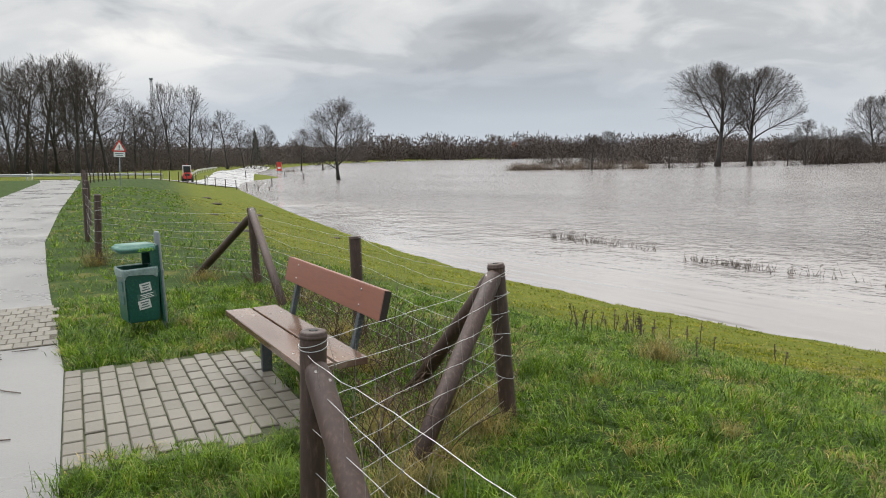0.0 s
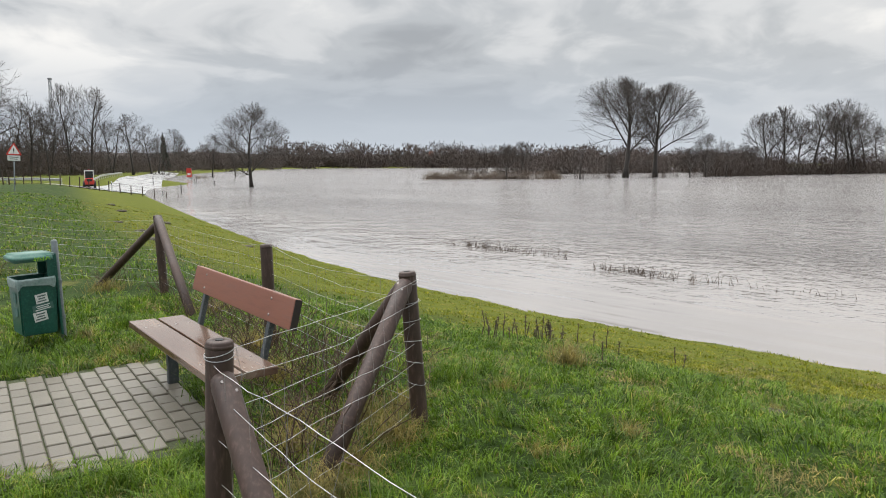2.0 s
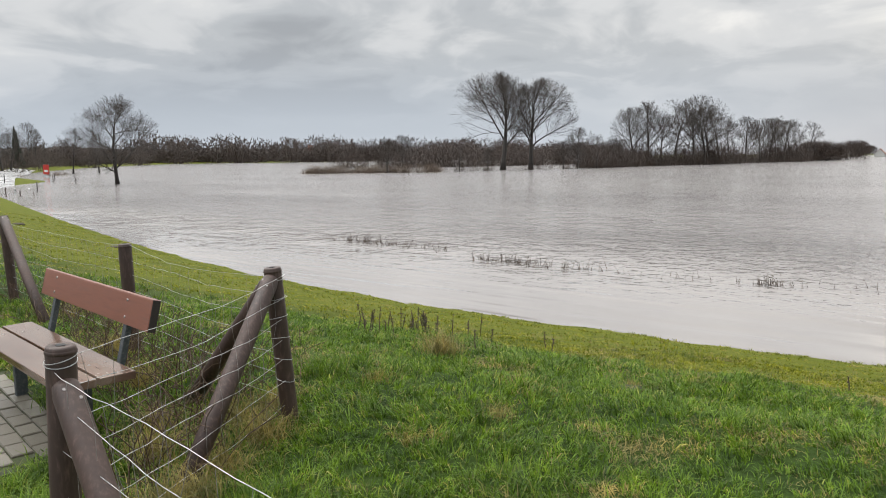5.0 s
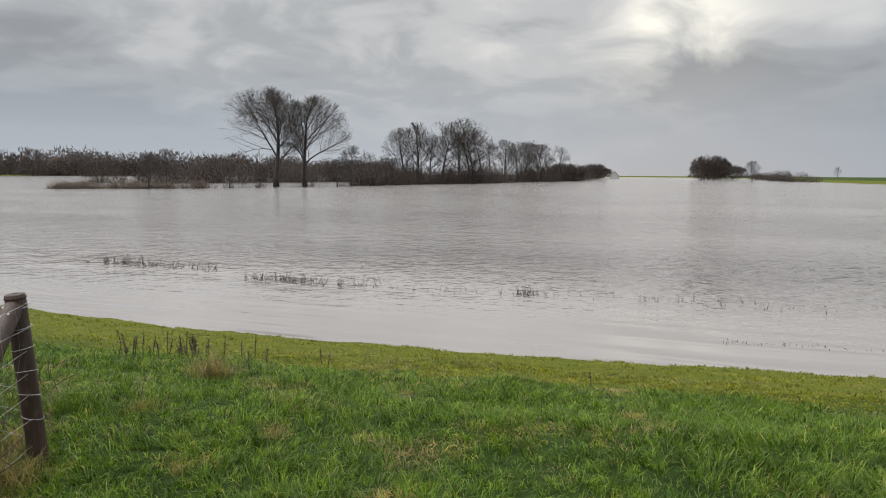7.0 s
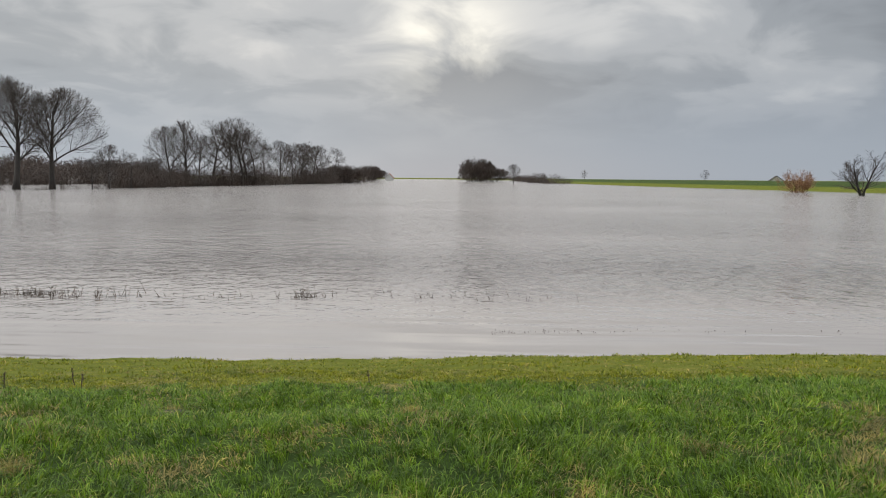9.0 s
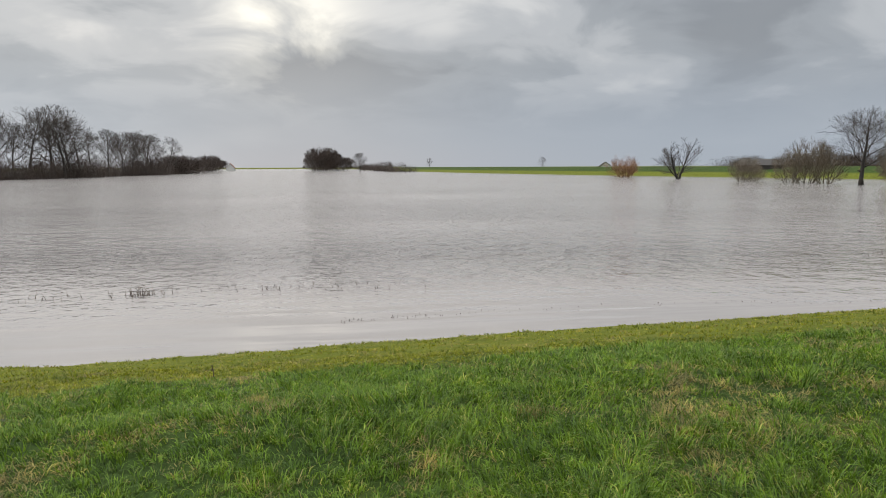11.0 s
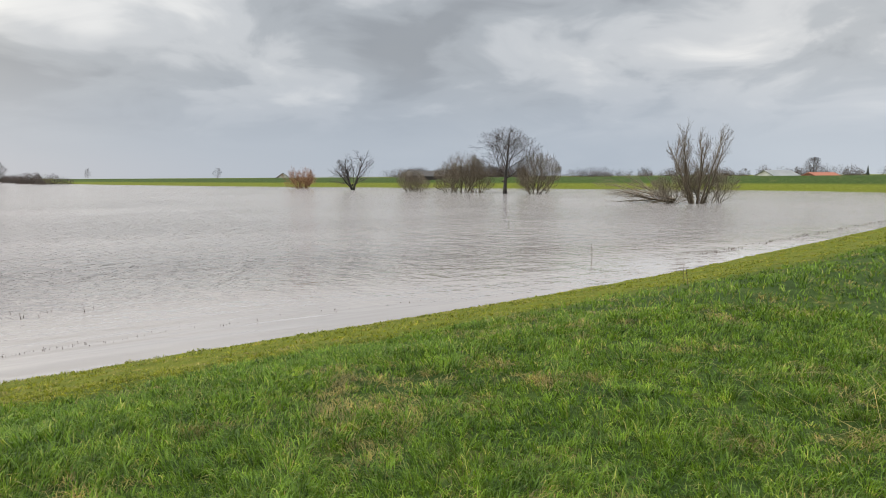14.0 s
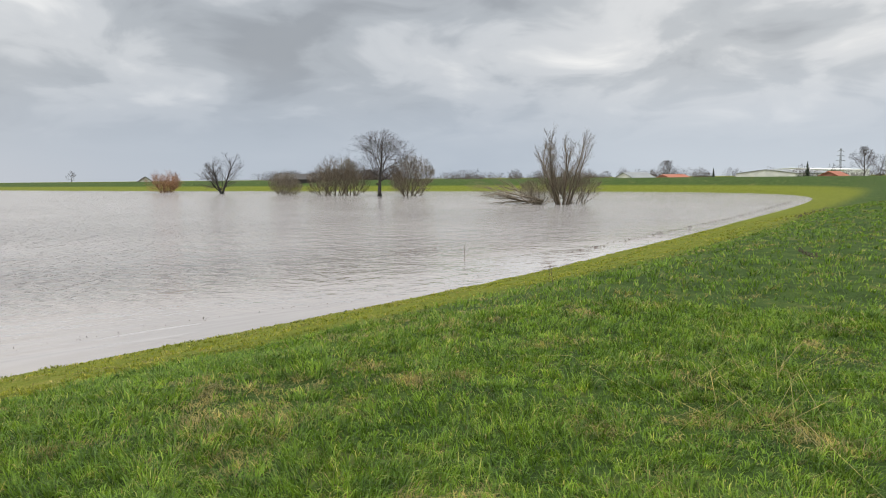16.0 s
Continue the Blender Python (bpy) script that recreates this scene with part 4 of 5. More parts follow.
def wire_span(p, q, heights, seed, stay=0.15, r=0.0014, material=None, ends=(0, 0), label="galvanised wire mesh fence stretched between posts"):
    """Line wires that sag a little, and the stay wires that join them."""
    rnd = random.Random(seed)
    material = material or M["wire"]
    za, zb = ground_z(*p), ground_z(*q)
    a0, b0 = Vector((*p, za)), Vector((*q, zb))
    n = max(6, int((b0 - a0).length / 0.12))
    ob = thing("wire_fence", Matrix.Translation(a0), label, "wire fence", "wire fence spans")
    lines = []
    for h in heights:
        sag, ph = rnd.uniform(0.02, 0.07), rnd.uniform(0, 6)
        pts = []
        for i in range(n + 1):
            f = i / n
            w = a0.lerp(b0, f) - a0
            w.z += h - sag * 4 * f * (1 - f) * (h if h < 0.8 else 1) + 0.008 * math.sin(9 * f + ph) + rnd.gauss(0, 0.003)
            w.x += 0.010 * math.sin(7 * f + ph)
            pts.append(w)
        lines.append(pts)
        part("line_wire", Shape().tube(pts, r, 5), material, ob)
    s = Shape()
    count = int((b0 - a0).length / stay)
    for k in range(1, count):
        f = k / count * n
        i = min(int(f), n - 1)
        col = [ln[i].lerp(ln[i + 1], f - i) + Vector((rnd.gauss(0, 0.006), rnd.gauss(0, 0.006), 0)) for ln in lines]
        s.tube(col, r * 0.75, 4)
        for c in col[1:-1]:
            s.tube([c - Vector((0, 0, 0.006)), c + Vector((0, 0, 0.006))], r * 2.0, 5)
    tagged(part("wire_net", s, M["rust"], ob, "thin dull upright wires"), kind="stuff")
    return ob


HEIGHTS = (0.90, 0.78, 0.66, 0.53, 0.40, 0.27, 0.12)
wire_span(A, B, HEIGHTS, 1)
wire_span(B, C, HEIGHTS, 2)
wire_span(C, D4, HEIGHTS, 3)
wire_span(D4, F1, HEIGHTS, 4, 0.2)
wire_span(A, E5, (0.88, 0.74, 0.58, 0.40, 0.22), 5)
for i, (a, b) in enumerate(zip([F1] + LINE, LINE)):
    wire_span(a, b, (0.98, 0.8, 0.62, 0.45, 0.25), 10 + i, 0.4, 0.002)


def wire_wrap():
    """Loops of wire wound round the posts."""
    for (x, y), hs in ((A, (0.89, 0.905)), (B, (0.9, 0.78, 0.66, 0.53, 0.40, 0.27)), (F1, (1.0, 0.86, 0.84, 0.7, 0.52, 0.35))):
        ob = thing("wire_wrap", pose(x, y, ground_z(x, y)), "galvanised wire wound round a brown fence post", "wire")
        lean = -0.075 if (x, y) == B else (0.06 if (x, y) == F1 else 0.035)
        for k, h in enumerate(hs):
            pts = [Vector((0.055 * math.cos(w) + lean * h, 0.055 * math.sin(w), h + 0.012 * math.sin(w + k))) for w in np.linspace(0, 2 * math.pi, 17)]
            part("wire_loop", Shape().tube(pts, 0.0019, 5, False), M["wire"], ob)


wire_wrap()

# ---- bench ----


def bench():
    ob = thing("bench", pose(-1.064, 4.776, 0.0, 0, 0, -60.4), "park bench with wet red-brown planks on blue-grey steel legs", "bench")
    for y in (-0.104, 0.104):
        part("seat_plank", Shape().box(pose(0, y, 0.43, 0.6 * (1 if y > 0 else -1)), 1.80, 0.19, 0.045, 0.006), M["seat"], ob, "wet worn seat plank, paint rubbed off, pale sheen put into its colour")
    tilt = -14
    back = part("backrest_plank", Shape().box(pose(0.03, 0.31, 0.74, tilt), 1.78, 0.048, 0.185, 0.007), M["plank"], ob, "red-brown painted backrest plank")
    for x in (-0.8615, 0.9215):
        part("plank_end", Shape().box(pose(x, 0.31, 0.74, tilt), 0.004, 0.044, 0.180, 0.001), M["plankend"], back, "dark plank end")
    for x in (-0.60, 0.60):
        part("leg", Shape().box(pose(x, 0.02, 0.18), 0.05, 0.075, 0.46, 0.006), M["steel"], ob)
        part("seat_bearer", Shape().box(pose(x, 0.03, 0.392), 0.05, 0.38, 0.03, 0.005), M["steel"], ob)
        part("back_support", Shape().box(pose(x, 0.272, 0.575, tilt), 0.048, 0.035, 0.46, 0.005), M["steel"], ob)
        for dz in (-0.05, 0.05):
            c = pose(x, 0.31, 0.74, tilt) @ Vector((0, -0.0255, dz))
            n = pose(0, 0, 0, tilt) @ Vector((0, -1, 0))
            part("bolt", Shape().tube([c - n * 0.002, c + n * 0.004], [0.010, 0.006], 10), M["screw"], back)
        for y in (-0.15, -0.06, 0.06, 0.15):
            part("bolt", Shape().tube([Vector((x, y, 0.452)), Vector((x, y, 0.456))], [0.010, 0.006], 10), M["screw"], ob)
    return ob


bench()

# ---- litter bin ----


def litter_bin():
    ob = thing("litter_bin", pose(-2.70, 6.87, 0.0) @ pose(0, 0, 0, 0, 2.0, -143.0), "dark green plastic litter bin on a grey steel pole with stickers", "litter bin")
    part("pole", moved(lathe([(0.028, -0.3), (0.028, 0.92), (0.020, 0.935), (0.001, 0.935)], 16), Matrix()), M["zinc"], ob, "grey galvanised pole", smooth=True)
    bm = bmesh.new()
    bmesh.ops.create_cube(bm, size=1.0, matrix=Matrix.Diagonal((0.31, 0.33, 0.50, 1)))
    for v in bm.verts:
        if v.co.z < 0:
            v.co.x *= 0.92
            v.co.y *= 0.92
    top = max(bm.faces, key=lambda f: f.calc_center_median().z)
    bmesh.ops.bevel(bm, geom=[e for e in bm.edges], offset=0.014, segments=2, affect="EDGES")
    top = max(bm.faces, key=lambda f: f.calc_center_median().z)
    ins = bmesh.ops.inset_individual(bm, faces=[top], thickness=0.012)
    for v in top.verts:
        v.co.z -= 0.30
    s = Shape()
    s.add(bm, pose(0.215, 0, 0.37, 0, -1.5))
    body = part("body", s, M["bin"], ob)
    part("back_panel", Shape().box(pose(0.045, 0, 0.46), 0.022, 0.31, 0.74, 0.008), M["bin"], ob)
    for y in (-0.15, 0.15):
        part("side_cheek", Shape().box(pose(0.085, y, 0.72), 0.07, 0.018, 0.20, 0.006), M["bin"], ob)
    bm = bmesh.new()
    bmesh.ops.create_cube(bm, size=1.0, matrix=Matrix.Diagonal((0.35, 0.345, 0.07, 1)))
    for v in bm.verts:
        if v.co.z > 0:
            v.co.x *= 0.93
            v.co.y *= 0.90
    bmesh.ops.bevel(bm, geom=bm.edges[:], offset=0.02, segments=3, affect="EDGES")
    s = Shape()
    s.add(bm, pose(0.215, 0, 0.805, 0, -2.0))
    lid = part("lid", s, M["binlid"], ob, "lid of a paler, patchy green", smooth=True)
    # lime scrawl on the lid's rim: plain strokes
    for k in range(6):
        sc = Shape().box(pose(0.10 + 0.022 * k, 0.171, 0.795, 8, (35, -30, 0, 40, -20, 10)[k]), 0.006, 0.003, 0.034, 0.0)
        sc.box(pose(0.104 + 0.022 * k, 0.1715, 0.795 + 0.008 * (-1) ** k, 8, 90), 0.005, 0.003, 0.02, 0.0)
        part("scrawl", sc, M["lime"], lid, "lime green marker strokes")
    # bag folded over the rim
    s = Shape()
    n = 64
    for ring in range(4):
        for k in range(n):
            w = 2 * math.pi * k / n
            cx, cy = math.cos(w), math.sin(w)
            e = 0.22
            px = 0.160 * math.copysign(abs(cx) ** e, cx)
            py = 0.171 * math.copysign(abs(cy) ** e, cy)
            push = (0.93, 1.0, 1.018, 1.02)[ring] + 0.010 * math.sin(k * 1.9 + ring)
            z = (0.55, 0.632, 0.61, 0.552 + 0.022 * math.sin(k * 0.55))[ring]
            s.v.append(Vector((0.215 + px * push, py * push, z)))
    for i in range(3):
        for k in range(n):
            k2 = (k + 1) % n
            s.f.append((i * n + k, i * n + k2, (i + 1) * n + k2, (i + 1) * n + k))
    part("bag", s, M["bag"], ob, "milky plastic bag folded over the rim", smooth=True)
    # black sheet laid in the cavity, in place of the shade there
    part("inner_shade_sheet", Shape().box(pose(0.215, 0, 0.45), 0.26, 0.27, 0.004, 0.0), M["black"], body, "black sheet standing in for shade inside the bin")
    # stickers on the side that faces the bench
    side = pose(0.19, 0.158, 0.36, -2.2)
    for x, z, w, h, rot, mt, lift in ((0.0, 0.085, 0.10, 0.085, 8, "paper", 0), (-0.005, 0.005, 0.17, 0.06, 8, "faded", 0.001), (0.02, -0.075, 0.11, 0.085, 8, "paper", 0.0005)):
        st = part("sticker", Shape().box(side @ pose(x, 0.002 + lift, z, 0, rot), w, 0.002, h, 0.0), M[mt], body, "torn white sticker")
        for k in range(3):
            part("print_bar", Shape().box(side @ pose(x, 0.0035 + lift, z + (k - 1) * h * 0.27, 0, rot), w * (0.75, 0.55, 0.68)[k], 0.001, h * 0.13, 0.0), M["ink" if mt == "paper" else "paper"], st)
    front = pose(0.362, 0, 0.40)
    for z, w, h in ((0.06, 0.10, 0.09), (-0.07, 0.12, 0.08)):
        part("sticker", Shape().box(front @ pose(0.006, 0.02, z), 0.002, w, h, 0.0), M["faded"], body, "faded sticker")
    part("clamp", moved(lathe([(0.031, 0.53), (0.034, 0.535), (0.034, 0.565), (0.031, 0.57)], 14), Matrix()), M["zinc"], ob)
    part("clamp", moved(lathe([(0.031, 0.2), (0.034, 0.205), (0.034, 0.235), (0.031, 0.24)], 14), Matrix()), M["zinc"], ob)


litter_bin()

# ---- road furniture ----


def warning_sign():
    x, y = -21.9, 49.4
    ob = thing("road_sign", pose(x, y, ground_z(x, y), 0, 2.5, 14), "white and red triangular warning sign leaning on a grey pole", "road sign")
    part("pole", moved(lathe([(0.038, -0.3), (0.038, 2.95), (0.001, 2.95)], 12), Matrix()), M["zinc"], ob, smooth=True)

    def tri(side, y0, y1, r):
        bm = bmesh.new()
        h = side * math.sqrt(3) / 2
        pts = [(-side / 2, -h / 3), (side / 2, -h / 3), (0, 2 * h / 3)]
        out = []
        for i in range(3):
            p, a, b = Vector(pts[i]), Vector(pts[i - 1]), Vector(pts[(i + 1) % 3])
            out += [p + (a - p).normalized() * r, p + (a - p).normalized() * r * 0.35 + (b - p).normalized() * r * 0.35, p + (b - p).normalized() * r]
        f = bm.faces.new([bm.verts.new((p.x, y0, p.y)) for p in out])
        g = bmesh.ops.extrude_face_region(bm, geom=[f])
        for v in g["geom"]:
            if isinstance(v, bmesh.types.BMVert):
                v.co.y = y1
        s = Shape()
        s.add(bm, Matrix.Translation((0, 0, 2.52)))
        return s

    plate = part("plate", tri(0.94, -0.040, -0.046, 0.07), M["red"], ob, "red rim of the triangle")
    part("field", tri(0.66, -0.047, -0.050, 0.03), M["white"], plate, "white field")
    s = Shape().box(pose(0, -0.052, 2.57), 0.055, 0.003, 0.24, 0.0)
    s.box(pose(0, -0.052, 2.385), 0.055, 0.003, 0.055, 0.0)
    part("exclamation_mark", s, M["blackpaint"], plate, "black exclamation mark")
    lower = part("lower_plate", Shape().box(pose(0, -0.043, 2.06), 0.72, 0.006, 0.33, 0.0), M["white"], ob, "white plate below the triangle")
    for k in range(2):
        part("text_bar", Shape().box(pose(0, -0.048, 2.12 - 0.12 * k), 0.52 - 0.1 * k, 0.002, 0.05, 0.0), M["ink"], lower)


warning_sign()


def guard_rail(line, z_top, label):
    pts = [Vector((*p, 0)) for p in line]
    a = pts[0]
    ob = thing("guard_rail", pose(a.x, a.y, ground_z(a.x, a.y)), label, "guard rail")
    org = Vector((a.x, a.y, ground_z(a.x, a.y)))
    s = Shape()
    prof = [(0.0, 0.0), (0.045, 0.05), (0.045, 0.10), (0.0, 0.15), (0.0, 0.17), (0.045, 0.22), (0.045, 0.27), (0.0, 0.32)]
    fine = []
    for p, q in zip(pts, pts[1:]):
        n = max(1, int((q - p).length / 2))
        fine += [p.lerp(q, i / n) for i in range(n)]
    fine.append(pts[-1])
    for i, p in enumerate(fine):
        d = (fine[min(i + 1, len(fine) - 1)] - fine[max(i - 1, 0)]).normalized()
        side = Vector((d.y, -d.x, 0))
        g = ground_z(p.x, p.y)
        for o, h in prof:
            s.v.append(p + side * o + Vector((0, 0, g + z_top - 0.32 + h)) - org)
        if i % 2 == 0:
            part("rail_post", Shape().box(Matrix.Translation(p - side * 0.06 + Vector((0, 0, g + z_top / 2 - 0.1)) - org), 0.07, 0.10, z_top + 0.1, 0.01), M["rail"], ob)
    n = len(prof)
    for i in range(len(fine) - 1):
        for k in range(n - 1):
            s.f.append((i * n + k, (i + 1) * n + k, (i + 1) * n + k + 1, i * n + k + 1))
    part("rail", s, M["rail"], ob)


guard_rail([(-82, 60), (-64.5, 73.5), (-50, 83), (-40, 88.5), (-35, 91)], 0.78, "long grey galvanised guard rail beside the wet road")
guard_rail([(-38, 110), (-42, 125), (-47, 145), (-54, 175)], 0.75, "grey galvanised guard rail beside the flooded road")


def delineator(x, y, first=None):
    z = ground_z(x, y)
    if first:
        return copy_thing(first, pose(x, y, z, 0, 0, 20))
    ob = thing("delineator_post", pose(x, y, z, 0, 0, 20), "white roadside delineator post with a black band", "road post", "delineator posts")
    s = Shape().box(pose(0, 0, 0.36), 0.12, 0.10, 0.9, 0.02)
    part("body", s, M["white"], ob)
    part("band", Shape().box(pose(0, 0, 0.87, 12), 0.123, 0.103, 0.17, 0.015), M["blackpaint"], ob, "black band")
    part("cap", Shape().box(pose(0, 0, 1.0), 0.12, 0.10, 0.09, 0.02), M["white"], ob)
    return ob


post0 = delineator(-43.5, 77.2)
for x, y in ((-49, 86), (-27.9, 86.5), (-23.8, 92), (-26.3, 108), (-31, 96)):
    delineator(x, y, post0)


def road_banner():
    """A tall red board on two poles beside the flooded road."""
    x, y = -41.5, 186.0
    ob = thing("road_banner", pose(x, y, ground_z(x, y), 0, 0, -12), "tall red board on two poles beside the flooded road", "sign")
    for k in (-0.55, 0.55):
        part("pole", moved(lathe([(0.07, -0.3), (0.07, 4.3), (0.001, 4.32)], 10), Matrix.Translation((k, 0, 0))), M["zinc"], ob, smooth=True)
    board = part("board", Shape().box(pose(0, -0.1, 3.1), 1.3, 0.06, 2.2, 0.02), M["red"], ob, "red board")
    part("panel", Shape().box(pose(0, -0.136, 2.75), 0.8, 0.008, 0.5, 0.0), M["white"], board, "white panel")


road_banner()


def loader():
    """A small red wheel loader seen from behind."""
    x, y = -31.6, 90.2
    ob = thing("wheel_loader", pose(x, y, ground_z(x, y) + 0.014, 0, 0, 20), "small red wheel loader with a cab parked on the road", "wheel loader")
    part("body", Shape().box(pose(0, 0, 0.72), 1.05, 2.0, 0.55, 0.08), M["red"], ob)
    part("bonnet", Shape().box(pose(0, -0.75, 1.02), 0.85, 0.7, 0.35, 0.08), M["red"], ob)
    part("grille", Shape().box(pose(0, -1.105, 0.95), 0.55, 0.02, 0.28, 0.01), M["blackpaint"], ob)
    cab = part("cab", Shape().box(pose(0, 0.15, 1.52), 0.92, 0.95, 0.95, 0.05), M["cabglass"], ob, "dark glazed cab")
    for sx in (-0.46, 0.46):
        for sy in (-0.32, 0.62):
            part("pillar", Shape().box(pose(sx, sy, 1.52), 0.08, 0.08, 0.98, 0.01), M["white"], cab)
    part("roof", Shape().box(pose(0, 0.15, 2.04), 1.02, 1.1, 0.10, 0.03), M["white"], cab, "pale cab roof")
    part("beacon", moved(lathe([(0.06, 2.09), (0.06, 2.2), (0.03, 2.24), (0.001, 2.24)], 10), Matrix()), M["red"], cab)
    part("bucket", Shape().box(pose(0, 1.5, 0.45, 20), 1.3, 0.5, 0.5, 0.05), M["darkwood"], ob)
    for sx in (-0.58, 0.58):
        for sy in (-0.62, 0.7):
            w = part("wheel", moved(lathe([(0.20, -0.13), (0.40, -0.13), (0.43, -0.09), (0.43, 0.09), (0.40, 0.13), (0.20, 0.13)], 20), pose(sx, sy, 0.43, 0, 90)), M["rubber"], ob, "black tyre")
            part("rim", moved(lathe([(0.001, -0.10), (0.20, -0.12), (0.21, 0.12), (0.001, 0.10)], 16), pose(sx, sy, 0.43, 0, 90)), M["white"], w, "pale rim")


loader()


def mast(x, y, h, w, label, name="radio_mast", arms=()):
    ob = thing(name, pose(x, y, ground_z(x, y)), label, "mast")
    s = Shape()
    n = 14
    lv = []
    for i in range(n + 1):
        f = i / n
        k = w * (1 - 0.55 * f)
        lv.append([Vector((sx * k, sy * k, h * f)) for sx, sy in ((-1, -1), (1, -1), (1, 1), (-1, 1))])
    for i in range(n):
        for k in range(4):
            s.tube([lv[i][k], lv[i + 1][k]], w * 0.11, 4)
            s.tube([lv[i][k], lv[i + 1][(k + 1) % 4]], w * 0.07, 3)
            s.tube([lv[i + 1][k], lv[i + 1][(k + 1) % 4]], w * 0.07, 3)
    part("lattice", s, M["lattice"], ob)
    part("platform", Shape().box(pose(0, 0, h), w * 1.6, w * 1.6, 0.5, 0.05), M["lattice"], ob)
    for z, ln in arms:
        part("arm", Shape().tube([Vector((-ln * 0.4, ln, z)), Vector((0, 0, z + 1)), Vector((ln * 0.4, -ln, z))], 0.28, 4), M["lattice"], ob)
    return ob


mast(-94.8, 242, 29.0, 0.6, "grey steel lattice mast rising above the wood")
mast(561, -419, 24, 0.8, "far grey electricity pylon behind the farm", "pylon", ((14, 6), (18, 5), (22, 4)))

# ---- far buildings ----


def building(name, x, y, length, width, eave, ridge, turn, wall, roof, label, windows=0, base=None):
    z = ground_z(x, y) if base is None else base
    ob = thing(name, pose(x, y, z, 0, 0, turn), label, "building")
    s = Shape()
    L, W = length / 2, width / 2
    s.v = [Vector(p) for p in ((-L, -W, -0.5), (L, -W, -0.5), (L, W, -0.5), (-L, W, -0.5), (-L, -W, eave), (L, -W, eave), (L, W, eave), (-L, W, eave), (-L, 0, ridge), (L, 0, ridge))]
    s.f = [(0, 1, 5, 4), (2, 3, 7, 6), (1, 2, 6, 9, 5), (3, 0, 4, 8, 7), (3, 2, 1, 0)]
    part("wall", s, wall, ob)
    s = Shape()
    o, t = 0.4, 0.25
    for sg in (-1, 1):
        sl = (ridge - eave) / W
        a = [Vector((-L - o, sg * (W + o), eave - o * sl)), Vector((L + o, sg * (W + o), eave - o * sl)), Vector((L + o, 0, ridge)), Vector((-L - o, 0, ridge))]
        b = [p + Vector((0, 0, t)) for p in a]
        k = len(s.v)
        s.v += a + b
        s.f += [(k, k + 1, k + 2, k + 3), (k + 4, k + 5, k + 6, k + 7), (k, k + 1, k + 5, k + 4), (k + 1, k + 2, k + 6, k + 5), (k + 2, k + 3, k + 7, k + 6), (k + 3, k, k + 4, k + 7)]
    part("roof", s, roof, ob)
    for i in range(windows):
        wx = -L + length * (i + 0.5) / windows
        win = part("window", Shape().box(pose(wx, W + 0.02, eave * 0.55), 1.2, 0.12, 1.2, 0.0), M["white"], ob, "white window frame")
        part("pane", Shape().box(pose(wx, W + 0.085, eave * 0.55), 0.95, 0.02, 0.95, 0.0), M["cabglass"], win)
    return ob


building("barn", 249, 13, 13, 8, 2.6, 4.3, 80, M["darkwood"], M["darkwood"], "dark boarded barn behind the far dyke", base=-1.0)
building("farm_shed", 276, -117, 12, 10, 1.9, 4.0, 112, M["wallmat"], M["slate"], "low grey-roofed farm shed behind the dyke", base=-1.0)
building("farmhouse", 261, -126, 11, 9, 1.4, 3.0, 112, M["brickred"], M["tile"], "farmhouse with an orange tiled roof behind the dyke", 4, base=-1.0)
building("factory_hall", 349, -232, 54, 30, 3.2, 5.0, 123, M["wallmat"], M["slate"], "long low grey factory hall behind the dyke", 10, base=-0.8)
building("factory_hall", 425, -300, 70, 40, 5.2, 6.4, 123, M["white"], M["white"], "long white factory hall far behind the dyke", base=-0.8)
building("farmhouse", 209, -154.5, 9.6, 8, 1.4, 3.3, 125, M["brickred"], M["tile"], "brick farmhouse with an orange tiled roof", 3, base=-0.9)
building("far_house", 388, 98, 7, 6, 2.4, 4.6, 20, M["wallmat"], M["darkwood"], "white house with a dark roof beyond the far dyke", 3, base=-1.0)
building("far_house", 600, 560, 16, 9, 3.0, 8.0, 40, M["wallmat"], M["tile"], "far white house beyond the water", 3, base=-2.0)
building("far_tower_house", 90, 896, 5, 5, 15, 19, 10, M["brickred"], M["tile"], "red house among the distant wood", 2, base=-1.2)


def conifer(x, y, h, seed):
    rnd = random.Random(seed)
    z = ground_z(x, y)
    ob = thing("conifer", pose(x, y, z), "small dark green conifer behind the dyke", "tree", "conifers")
    part("trunk", Shape().tube([Vector((0, 0, -0.2)), Vector((0, 0, h))], [0.16, 0.02], 6), M["bark"], ob)
    s = Shape()
    for k in range(420):
        f = k / 420
        zz = h * (0.08 + 0.92 * f)
        r = h * 0.24 * (1 - f) + 0.1
        w = rnd.uniform(0, 6.28)
        a = Vector((0, 0, zz))
        b = Vector((math.cos(w) * r * rnd.uniform(0.7, 1.1), math.sin(w) * r * rnd.uniform(0.7, 1.1), zz - r * 0.35))
        s.sliver(a, b, 0.10 * h / 6)
    part("crown", s, M["conifer"], ob)


conifer(197, -137, 6.6, 1)
conifer(290, -158, 6.0, 2)
conifer(-82, 321, 16, 3)
conifer(-76, 300, 13, 4)

# ---- grass and weeds ----
nrng = np.random.default_rng(5)


def value_noise(x, y, cell, seed):
    """Smooth patches between 0 and 1."""
    g = np.random.default_rng(seed).random((256, 256))
    u, v = x / cell, y / cell
    i, j = np.floor(u).astype(int), np.floor(v).astype(int)
    a, b = u - i, v - j
    a, b = a * a * (3 - 2 * a), b * b * (3 - 2 * b)
    p = lambda di, dj: g[(i + di) % 256, (j + dj) % 256]
    return (p(0, 0) * (1 - a) + p(1, 0) * a) * (1 - b) + (p(0, 1) * (1 - a) + p(1, 1) * a) * b


